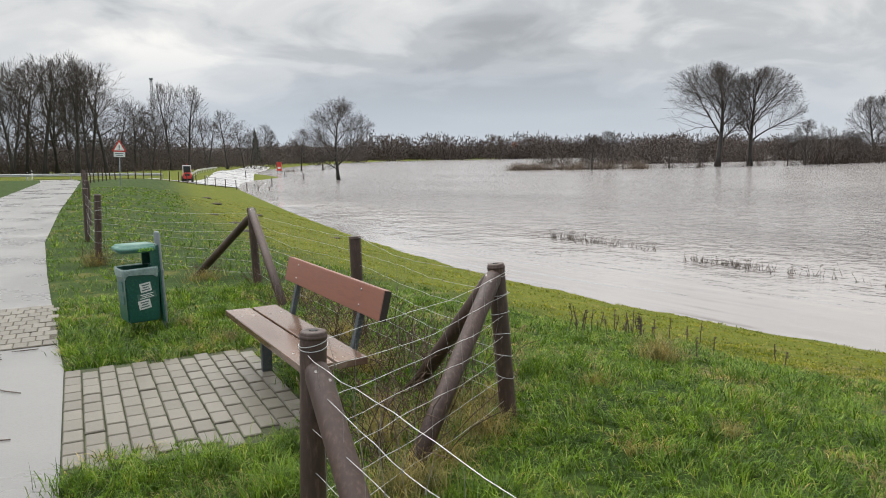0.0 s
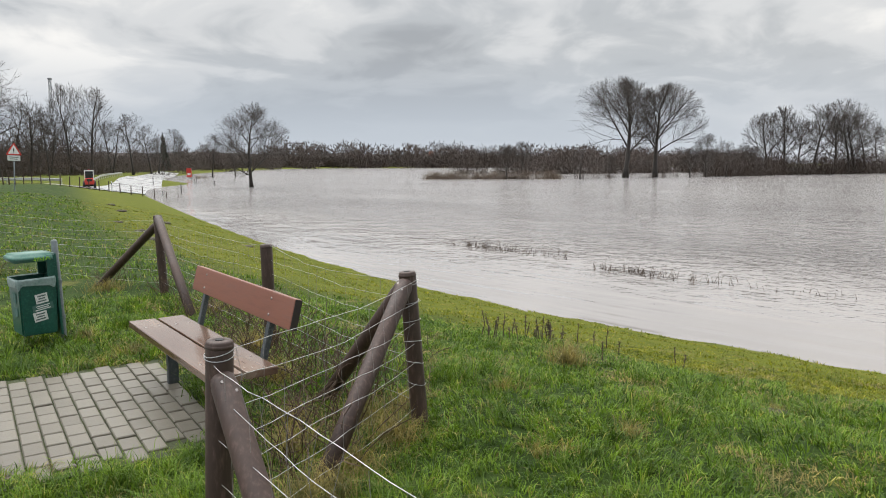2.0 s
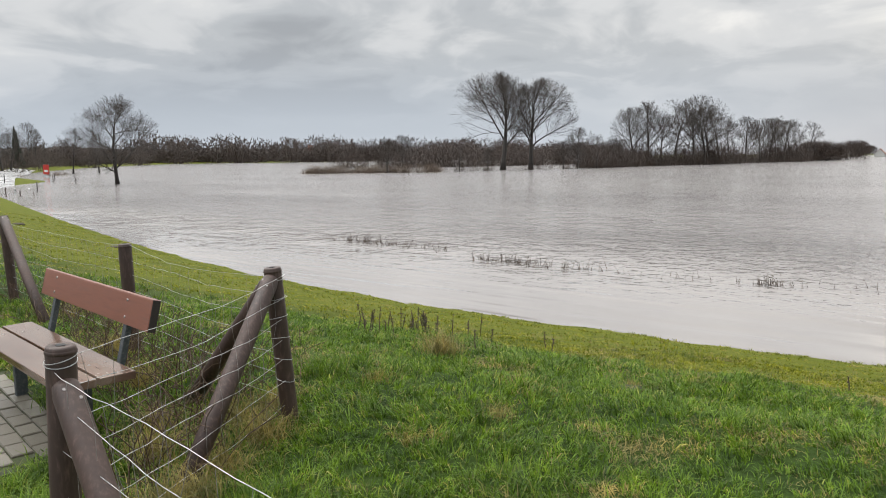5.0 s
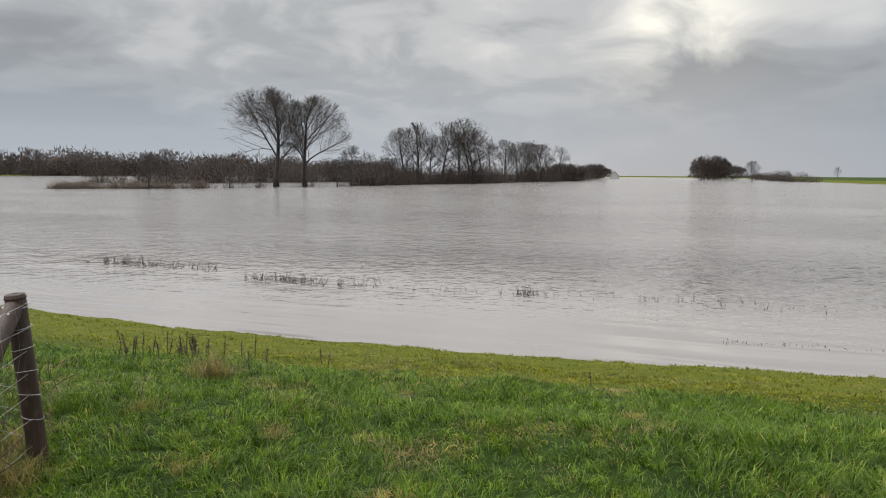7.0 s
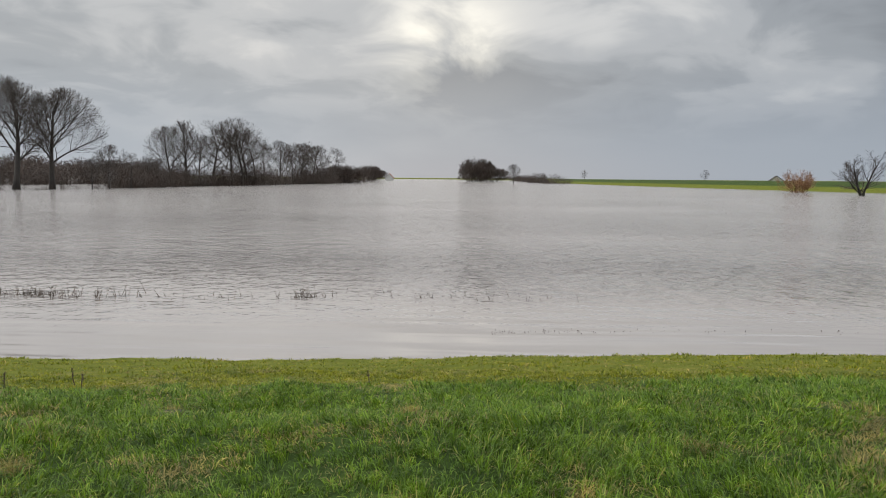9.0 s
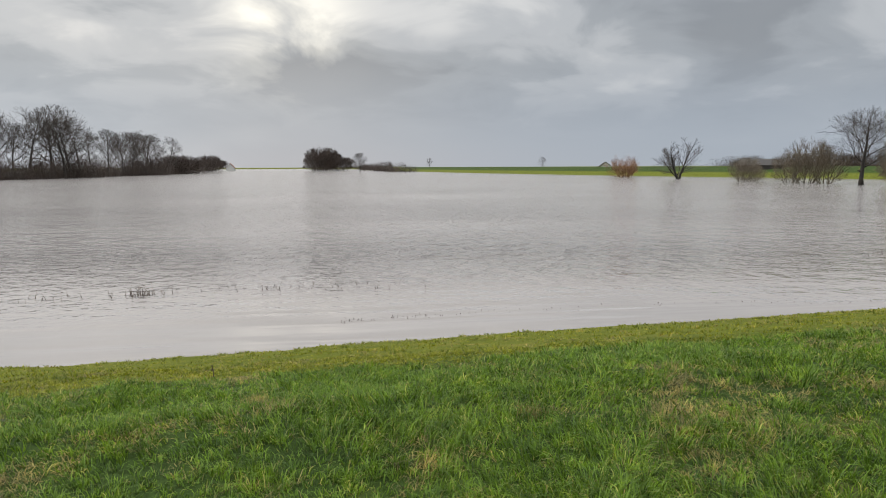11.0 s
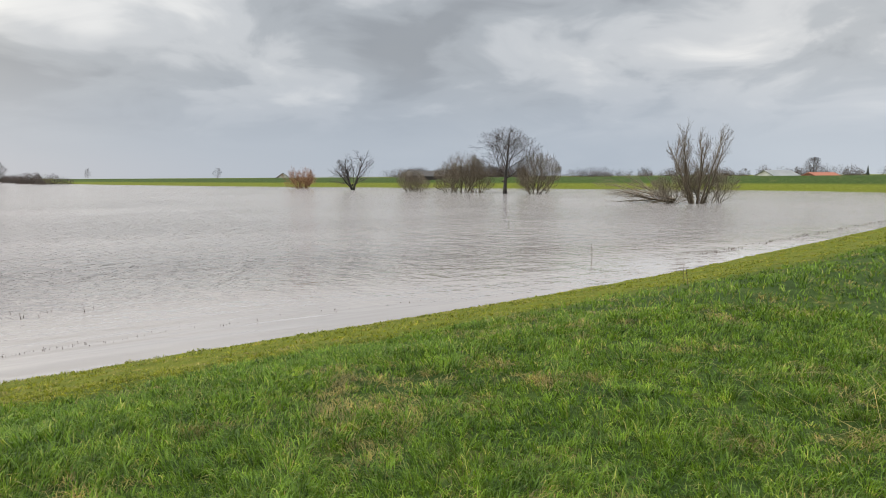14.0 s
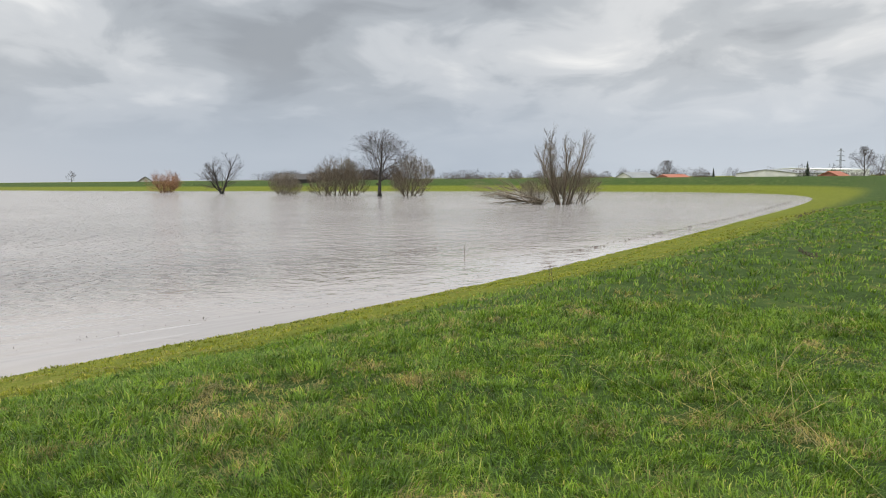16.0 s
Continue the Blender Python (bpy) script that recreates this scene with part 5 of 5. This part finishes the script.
EDGE = np.array(PATH_EDGE)


def path_off(x, y):
    """Metres right of the path's curved edge."""
    ex = np.interp(y, EDGE[:, 1], EDGE[:, 0])
    return (x - ex) * 0.892


# the paved place before the bench, in the path's own directions
PAVE_U, PAVE_V = (0.22, 2.22), (0.0, 1.42)


def on_paving(x, y, margin=0.0):
    u = (x - PATH_P[0]) * PATH_D[0] + (y - PATH_P[1]) * PATH_D[1]
    v = path_side(x, y)
    near = 0.22 + 0.10 * np.sin(v * 5) + np.clip(v - 0.9, 0, 1) * 0.35
    return (u > near + margin) & (u < PAVE_U[1] - margin + 0.05 * np.sin(v * 7)) & (v > -0.02) & (v < PAVE_V[1] - margin)


def blade_field(name, x, y, height, width, lean, material, label, sink=0.01, way=None):
    """Curved blades of grass at the plan points."""
    n = len(x)
    z = land(x, y) - sink
    w = nrng.uniform(0, 2 * np.pi, n)
    side = np.stack([np.cos(w), np.sin(w), np.zeros(n)], 1) * (width / 2)[:, None]
    w2 = nrng.uniform(0, 2 * np.pi, n) if way is None else way
    bend = np.stack([np.cos(w2), np.sin(w2), np.zeros(n)], 1) * (height * lean)[:, None]
    base = np.stack([x, y, z], 1)
    mid = base + bend * 0.35 + np.array([0, 0, 1]) * (height * 0.6)[:, None]
    tip = base + bend + np.array([0, 0, 1]) * (height * np.clip(1.05 - lean * 0.35, 0.3, 1))[:, None]
    v = np.stack([base - side, base + side, mid + side * 0.8, mid - side * 0.8, tip], 1).reshape(-1, 3)
    o = np.arange(n)[:, None] * 5
    f = np.concatenate([o + np.array([[0, 1, 2]]), o + np.array([[0, 2, 3]]), o + np.array([[3, 2, 4]])], 1).reshape(-1, 3)
    ob = quick(name, v, f, material)
    return tagged(ob, label, "grass", kind="stuff")


def scatter(n, r0, r1, a0=-36, a1=134, power=1.0):
    """Plan points over a fan, denser near its centre for a larger power."""
    r = (nrng.random(n) * (r1 ** (2 - power) - r0 ** (2 - power)) + r0 ** (2 - power)) ** (1 / (2 - power))
    a = np.radians(nrng.uniform(a0, a1, n))
    x, y = r * np.sin(a), r * np.cos(a) - 0.2
    return x, y, r


def keep(x, y, r, mask):
    return x[mask], y[mask], r[mask]


def tufts(n, r0, r1, power, per, size, cells, seed):
    """Tufts of grass: each blade's place, distance, way to lean and the vigour of its tuft."""
    cx, cy, cr = scatter(n, r0, r1, power=power)
    vig = value_noise(cx, cy, cells[0], seed) * 0.55 + value_noise(cx, cy, cells[1], seed + 1) * 0.45
    ok = nrng.random(n) < 0.62 + vig * 0.7
    cx, cy, cr, vig = cx[ok], cy[ok], cr[ok], vig[ok] * nrng.uniform(0.6, 1.35, ok.sum())
    lay_way = value_noise(cx, cy, 0.8, seed + 2) * 12 + nrng.normal(0, 0.5, len(cx))
    k = np.repeat(np.arange(len(cx)), per)
    a, d = nrng.uniform(0, 2 * np.pi, len(k)), np.abs(nrng.normal(0, 1, len(k))) * size * (0.6 + 0.10 * cr[k])
    x, y = cx[k] + d * np.cos(a), cy[k] + d * np.sin(a)
    way = np.arctan2(np.sin(a) + 0.8 * np.sin(lay_way[k]), np.cos(a) + 0.8 * np.cos(lay_way[k])) + nrng.normal(0, 0.35, len(k))
    return x, y, cr[k], way, vig[k]


def sward(parts, green, short, straw, tall, share):
    """Blades of the tufts, sorted into lush, mown and dry grass."""
    x, y, r, way, vig = parts
    s = shore_distance(x, y)
    ok = (path_off(x, y) > -0.03 + 0.12 * value_noise(x, y, 0.3, 9)) & ~on_paving(x, y, 0.02) & (s > 0.05)
    x, y, r, way, vig, s = x[ok], y[ok], r[ok], way[ok], vig[ok], s[ok]
    line = s + 0.7 * (value_noise(x, y, 0.8, 21) - 0.5)
    mown = line < 7.2
    h = tall * (0.042 + 0.095 * np.clip(vig - 0.22, 0, 0.9)) * nrng.uniform(0.5, 1.2, len(x)) * np.where(mown, 0.5, 1.0)
    dead = np.clip(value_noise(x, y, 0.55, 6) * 0.6 + value_noise(x, y, 0.16, 7) * 0.5 - 0.60, 0, 1) * 2.6
    dry = nrng.random(len(x)) < share + dead
    h = np.where(dry, h * 0.8, h)
    wd = 0.0032 + 0.00085 * r
    lean = nrng.uniform(0.25, 1.5, len(x)) + np.where(dry, 0.8, 0.0)
    for mask, name, mat, label in ((~dry & ~mown, "grass", M["blade"], green), (~dry & mown, "mown_grass", M["mown"], short), (dry, "dry_grass", M["straw"], straw)):
        blade_field(name, x[mask], y[mask], h[mask], wd[mask] * (0.85 if mat is M["straw"] else 1), lean[mask], mat, label, way=way[mask])


sward(tufts(40000, 3.0, 9.5, 1.0, 8, 0.020, (0.28, 0.9), 1), "rough green winter grass on the dyke", "short yellowish mown grass on the lower slope", "dry straw-coloured blades among the grass", 1.25, 0.035)
sward(tufts(36000, 8.0, 50.0, 1.25, 6, 0.022, (0.5, 2.0), 11), "rough green winter grass on the dyke further off", "short yellowish grass above the water's edge", "dry blades in the grass further off", 1.5, 0.04)


def tussock(x, y, radius, height, n, material, label, lean=(0.3, 1.4), width=0.004, category="tussock"):
    """A clump of long blades leaning outwards."""
    a, d = nrng.uniform(0, 2 * np.pi, n), np.abs(nrng.normal(0, radius * 0.5, n))
    px, py = x + d * np.cos(a), y + d * np.sin(a)
    ob = blade_field("grass_tussock", px, py, nrng.uniform(0.45, 1.1, n) * height, np.full(n, width), nrng.uniform(*lean, n), material, label)
    return ob


for x, y, rad, hh, n in ((-0.35, 3.9, 0.2, 0.28, 300), (0.05, 4.4, 0.25, 0.25, 320), (0.3, 4.6, 0.2, 0.2, 220), (-0.4, 4.4, 0.2, 0.22, 240), (-0.6, 5.3, 0.3, 0.3, 320), (-0.9, 6.2, 0.3, 0.3, 320), (-0.1, 3.3, 0.2, 0.25, 260), (-2.1, 6.0, 0.35, 0.10, 300), (-1.6, 8.2, 0.4, 0.2, 300)):
    tussock(x, y, rad, hh, n, M["straw"], "tuft of dry straw-coloured grass by the fence")
for x, y, rad, hh, n in ((1.0, 3.66, 0.12, 0.10, 120), (0.22, 4.05, 0.25, 0.22, 420), (0.0, 3.62, 0.22, 0.22, 360), (-0.25, 3.2, 0.2, 0.25, 300), (1.86, 6.05, 0.25, 0.30, 420), (1.6, 3.9, 0.15, 0.12, 160),
                         (1.05, 4.9, 0.25, 0.12, 200), (2.0, 4.6, 0.2, 0.12, 160), (3.05, 4.75, 0.18, 0.12, 160), (5.45, -1.07, 0.22, 0.10, 200), (5.43, -1.45, 0.25, 0.10, 220), (4.2, -3.4, 0.3, 0.10, 300),
                         (4.3, 1.2, 0.2, 0.10, 160), (6.5, -2.4, 0.3, 0.10, 200), (3.9, 3.1, 0.2, 0.10, 150), (-1.9, 6.3, 0.3, 0.14, 260), (-3.2, 9.6, 0.35, 0.22, 320), (-2.5, 6.9, 0.12, 0.16, 120), (-5.4, 11.1, 0.25, 0.35, 260)):
    tussock(x, y, rad, hh, n, M["straw"], "tuft of dry straw-coloured grass")
for x, y, rad, hh, n in ((-0.85, 3.85, 0.16, 0.14, 380), (-0.95, 3.65, 0.2, 0.15, 420), (-0.7, 4.05, 0.14, 0.16, 300), (-1.5, 3.5, 0.25, 0.16, 500), (-1.2, 3.6, 0.25, 0.17, 500), (-1.8, 3.4, 0.2, 0.15, 400), (-0.8, 3.3, 0.25, 0.2, 500), (-2.7, 5.75, 0.2, 0.14, 300), (-3.1, 5.9, 0.15, 0.12, 250),
                         (-1.0, 4.95, 0.14, 0.22, 260), (-0.75, 4.5, 0.12, 0.2, 200), (0.15, 3.2, 0.3, 0.18, 400), (0.7, 5.2, 0.3, 0.2, 400), (-2.3, 7.3, 0.2, 0.2, 260), (-2.9, 7.2, 0.2, 0.2, 260), (2.3, 5.4, 0.3, 0.16, 350), (2.9, 3.4, 0.3, 0.14, 350)):
    tussock(x, y, rad, hh, n, M["blade"], "tuft of long fresh green grass", width=0.005)


tussock(4.1, -3.2, 0.5, 0.5, 26, M["straw"], "long pale stalks lying over the grass", (3.0, 5.0), 0.006)
tussock(5.2, -4.0, 0.6, 0.45, 30, M["straw"], "long pale stalks lying over the grass", (3.0, 5.0), 0.006)


def dead_weed(x, y, h, kind, seed, label, group):
    """A dead stalk with seed heads (0), a ragged dark spike (1) or a bare bramble tangle (2)."""
    rnd = random.Random(seed)
    ob = thing("dead_weed", pose(x, y, ground_z(x, y)), label, "weed", group)
    s = Shape()
    if kind == 2:
        for _ in range(26):
            p = Vector((rnd.gauss(0, 0.12), rnd.gauss(0, 0.12), -0.02))
            d = Vector((rnd.gauss(0, 0.35), rnd.gauss(0, 0.35), 1)).normalized()
            pts = [p]
            for k in range(5):
                d = (d + Vector((rnd.gauss(0, 0.2), rnd.gauss(0, 0.2), -0.10))).normalized()
                pts.append(pts[-1] + d * h * rnd.uniform(0.14, 0.26))
            s.tube(pts, 0.0028, 4, False)
            for q in pts[2:]:
                e = Vector((rnd.gauss(0, 1), rnd.gauss(0, 1), rnd.gauss(0.3, 0.6))).normalized()
                s.sliver(q, q + e * rnd.uniform(0.03, 0.10), 0.0028)
    else:
        lean = Vector((rnd.gauss(0, 0.10), rnd.gauss(0, 0.10), 1)).normalized()
        top = lean * h
        s.tube([Vector((0, 0, -0.03)), top * 0.5 + Vector((rnd.gauss(0, 0.01), 0, 0)), top], [0.006, 0.005, 0.003], 5)
        n = 70 if kind == 1 else 16
        for k in range(n):
            f = rnd.uniform(0.0 if kind == 1 else 0.55, 1)
            q = top * f
            e = Vector((rnd.gauss(0, 1), rnd.gauss(0, 1), rnd.gauss(-0.3 if kind == 1 else 0.6, 0.5))).normalized()
            s.sliver(q, q + e * rnd.uniform(0.02, 0.075 * (1.25 - f * 0.8)), 0.006 if kind == 1 else 0.004)
    part("stalk", s, M["bramble"] if kind == 2 else M["weed"], ob)


for k in range(26):
    dead_weed(1.30 + 0.85 * rng.random(), 7.15 + 0.75 * rng.random(), rng.uniform(0.14, 0.32), 0, k, "dead brown weed stalk on the slope", "dead weed stalks")
dead_weed(2.02, 7.3, 0.30, 1, 101, "ragged dark spike of a dead thistle", "")
for k, (x, y, h) in enumerate(((2.45, 7.7, 0.28), (2.6, 7.6, 0.22), (2.9, 8.0, 0.30), (3.15, 6.5, 0.18), (2.3, 6.4, 0.2), (3.5, 7.4, 0.2), (2.75, 7.2, 0.18), (5.15, 4.75, 0.15), (12.0, -4.2, 0.4), (15.0, -5.0, 0.4))):
    dead_weed(x, y, h, 0, 200 + k, "thin dead stalk standing in the grass", "thin stalks")
for k, (x, y, h) in enumerate(((-0.2, 5.0, 0.45), (-0.45, 5.5, 0.5), (-0.1, 5.5, 0.4), (-0.65, 6.0, 0.5), (-0.95, 6.6, 0.5), (-1.3, 7.2, 0.45), (-0.35, 4.7, 0.35), (0.1, 4.7, 0.35), (-0.15, 3.9, 0.45), (-0.3, 3.55, 0.5), (0.25, 5.5, 0.3),
                               (-1.7, 7.9, 0.35), (-2.3, 9.2, 0.3), (-3.3, 10.2, 0.3), (-5.4, 11.2, 0.4), (-0.7, 5.2, 0.4), (-1.0, 5.9, 0.4))):
    dead_weed(x, y, h, 2, 300 + k, "tangle of dead brown bramble stems by the fence", "bramble tangles")
for k in range(22):
    f = k / 21
    dead_weed(33 + 6.5 * f + rng.uniform(-0.3, 0.3), -22.6 - 6.8 * f + rng.uniform(-0.3, 0.3), rng.uniform(0.08, 0.22), 1, 400 + k, "dark dead weed in a row along the slope", "weed row on the slope")
for k in range(6):
    dead_weed(12.6 + 0.25 * k, -9.6 - 0.1 * k, 0.10, 1, 440 + k, "dark green weed clump in the grass", "dark weed clumps")


def flooded_stalks(name, line, n, h, label, jitter=0.35, r=0.015):
    """Tops of drowned plants that stand out of the water."""
    rnd = random.Random(n)
    s = Shape()
    for _ in range(n):
        f = rnd.random() * (len(line) - 1)
        i = int(f)
        a, b = Vector((*line[i], WATER_Z)), Vector((*line[i + 1], WATER_Z))
        p = a.lerp(b, f - i) + Vector((rnd.gauss(0, jitter), rnd.gauss(0, jitter), -0.05))
        hh = h * rnd.uniform(0.3, 1.1)
        tip = p + Vector((rnd.gauss(0, 0.35) * hh, rnd.gauss(0, 0.35) * hh, hh + 0.05))
        s.sliver(p, tip, r)
        if rnd.random() < 0.6:
            s.sliver(tip, tip + Vector((rnd.gauss(0, 0.5), rnd.gauss(0, 0.5), rnd.uniform(-0.5, 0.2))) * hh * 0.5, r)
    ob = part(name, s, M["weed"])
    return tagged(ob, label, "water plants", kind="stuff")


flooded_stalks("flooded_weeds", [(4.7, 32.0), (5.4, 30.6), (6.1, 29.4)], 150, 0.34, "dark tops of drowned weeds in the flood")
flooded_stalks("flooded_weeds", [(6.1, 29.4), (7.0, 28.0), (8.1, 26.4)], 60, 0.4, "thin drowned stalks in the flood", 0.3)
flooded_stalks("flooded_weeds", [(8.4, 24.0), (9.0, 22.9), (9.6, 22.0)], 130, 0.26, "dark drowned weeds in the flood", 0.3)
flooded_stalks("flooded_weeds", [(9.6, 22.0), (10.4, 20.8), (11.2, 20.0)], 40, 0.36, "bent drowned stalks in the flood", 0.3)
flooded_stalks("flooded_weeds", [(11.4, 19.5), (13.6, 17.0), (15.8, 15.0), (17.5, 12.5), (19.5, 9.5)], 70, 0.22, "sparse drowned stalks in the flood", 0.3)
flooded_stalks("flooded_weeds", [(14.0, 16.6), (14.4, 16.2)], 30, 0.32, "drowned weed clump in the flood", 0.12)
flooded_stalks("flooded_weeds", [(33.5, -2.6), (36.5, -5.6)], 40, 0.3, "drowned stalks in the flood near a stick", 0.6)
flooded_stalks("flotsam", [(13.8, 9.3), (15.3, 7.7)], 40, 0.05, "thin line of drifted stalks on the water", 0.1, 0.014)
flooded_stalks("flotsam", [(15.3, 7.7), (17.0, 5.8), (20.3, 1.6), (21.5, -1.5), (27, -6.5), (33, -11.2)], 120, 0.03, "broken line of drifted weed along the shore", 0.12, 0.018)
flooded_stalks("flotsam", [(33, -11.2), (45, -22.2), (58, -34.2), (74, -47.6), (90, -60.6)], 520, 0.035, "dark line of drifted weed along the shore", 0.18, 0.045)

stick = thing("stick", pose(29.3, -5.6, WATER_Z - 0.1), "thin stick standing upright in the flood", "stick")
part("stem", Shape().tube([Vector((0, 0, -0.3)), Vector((0.01, 0, 0.5)), Vector((0.0, 0.02, 0.95))], [0.018, 0.015, 0.010], 6), M["weed"], stick)
for x, y, h in ((-22.5, 96, 1.5), (-31.5, 147, 1.6), (-24.4, 128, 1.2), (-30.5, 141, 1.4), (-34, 126, 1.4)):
    ob = thing("marker_post", pose(x, y, max(ground_z(x, y), WATER_Z - 0.3)), "thin dark post standing at the flooded edge", "post", "posts in the flood")
    part("pole", Shape().tube([Vector((0, 0, -0.3)), Vector((0, 0, h))], 0.06, 8), M["darkwood"], ob)


def soil_heap(x, y, r, seed):
    """A low molehill."""
    rnd = random.Random(seed)
    bm = bmesh.new()
    bmesh.ops.create_icosphere(bm, subdivisions=3, radius=1.0)
    for v in bm.verts:
        k = 1 + 0.25 * noise.noise(v.co * 3 + Vector((seed, 0, 0)))
        v.co = Vector((v.co.x * r * k, v.co.y * r * k, v.co.z * r * 0.28 * k))
    s = Shape()
    s.add(bm)
    ob = thing("molehill", pose(x, y, ground_z(x, y)), "low dark molehill in the grass", "molehill", "molehills")
    part("heap", s, M["soil"], ob, smooth=True)


for k, (x, y, r) in enumerate(((3.0, 4.72, 0.11), (-7.5, 26, 0.22), (-9.5, 30, 0.2), (-6.2, 22.5, 0.25), (-5.0, 19, 0.2), (-12.5, 40, 0.3), (-9, 35, 0.28), (-15, 46, 0.3), (-4.2, 28, 0.22))):
    soil_heap(x, y, r, k + 1)

# ---- paving, stone by stone ----


def ribbon(name, corners, lift, material, label, category):
    s = Shape()
    n = 12
    a, b, c, d = [Vector((*p, 0)) for p in corners]
    for i in range(n + 1):
        for k in range(n + 1):
            p = a.lerp(b, i / n).lerp(d.lerp(c, i / n), k / n)
            s.v.append(Vector((p.x, p.y, ground_z(p.x, p.y) + lift)))
    for i in range(n):
        for k in range(n):
            o = i * (n + 1) + k
            s.f.append((o, o + n + 1, o + n + 2, o + 1))
    ob = part(name, s, material)
    return tagged(ob, label, category, kind="structure")


bed = ribbon("pavement", [tuple(lay(0.12, 0.0)), tuple(lay(0.12, 1.45)), tuple(lay(2.25, 1.45)), tuple(lay(2.25, 0.0))], 0.006, M["moss"], "worn block paving before the bench, grass creeping over it", "paving")
bed2 = ribbon("paved_strip", [tuple(lay(3.2, -2.9)), tuple(lay(3.2, -0.06)), tuple(lay(5.15, -0.12)), tuple(lay(5.15, -2.9))], 0.016, M["soil"], "worn block-paved strip across the wet footpath", "paving")


def stone(sx, sy, sz):
    bm = bmesh.new()
    bmesh.ops.create_cube(bm, size=1.0, matrix=Matrix.Diagonal((sx, sy, sz, 1)))
    top = [e for e in bm.edges if all(v.co.z > 0 for v in e.verts)]
    bmesh.ops.bevel(bm, geom=top, offset=0.006, segments=1, affect="EDGES")
    s = Shape()
    s.add(bm)
    return s.mesh("paver", M["paver"])


full, half = stone(0.185, 0.108, 0.06), stone(0.094, 0.108, 0.06)
turn = math.degrees(math.atan2(PATH_D[1], PATH_D[0]))
prng = random.Random(3)


def set_stone(me, u, v, lift, bed_ob):
    p = lay(u, v)
    ob = new("paver", me)
    ob.parent = bed_ob
    ob.matrix_world = pose(p[0], p[1], ground_z(p[0], p[1]) + lift + prng.gauss(0, 0.0022), prng.gauss(0, 0.5), prng.gauss(0, 0.5), turn + prng.gauss(0, 0.35))


COL = 0.117
for c in range(12):
    v = 0.062 + c * COL
    u = 0.12 + (0.1 if c % 2 else 0.2)
    while u < 2.2:
        near = 0.16 + max(0, v - 0.9) * 0.35
        if u > near:
            set_stone(full, u, v, -0.010, bed)
        u += 0.2
for c in range(10):
    u = 3.3 + c * 0.2
    v = -0.12 - (0.06 if c % 2 else 0.0)
    while v > -2.9:
        if u < 5.15:
            set_stone(full, u, v, -0.005, bed2)
        v -= 0.113
for k, (u, v, ln, tw) in enumerate(((1.9, -0.35, 0.28, 40), (0.9, -0.42, 0.34, 70), (-0.05, -0.5, 0.16, 10), (3.1, -0.3, 0.2, 90), (2.9, -0.6, 0.3, 80))):
    p = lay(u, v)
    ob = thing("twig", pose(p[0], p[1], ground_z(p[0], p[1]) + 0.018, 0, 0, tw + turn), "small broken twig lying on the wet path", "twig", "twigs on the path")
    part("stem", Shape().tube([Vector((-ln / 2, 0, 0)), Vector((0, 0.02, 0.004)), Vector((ln / 2, 0, 0.002))], [0.004, 0.005, 0.002], 5), M["weed"], ob)
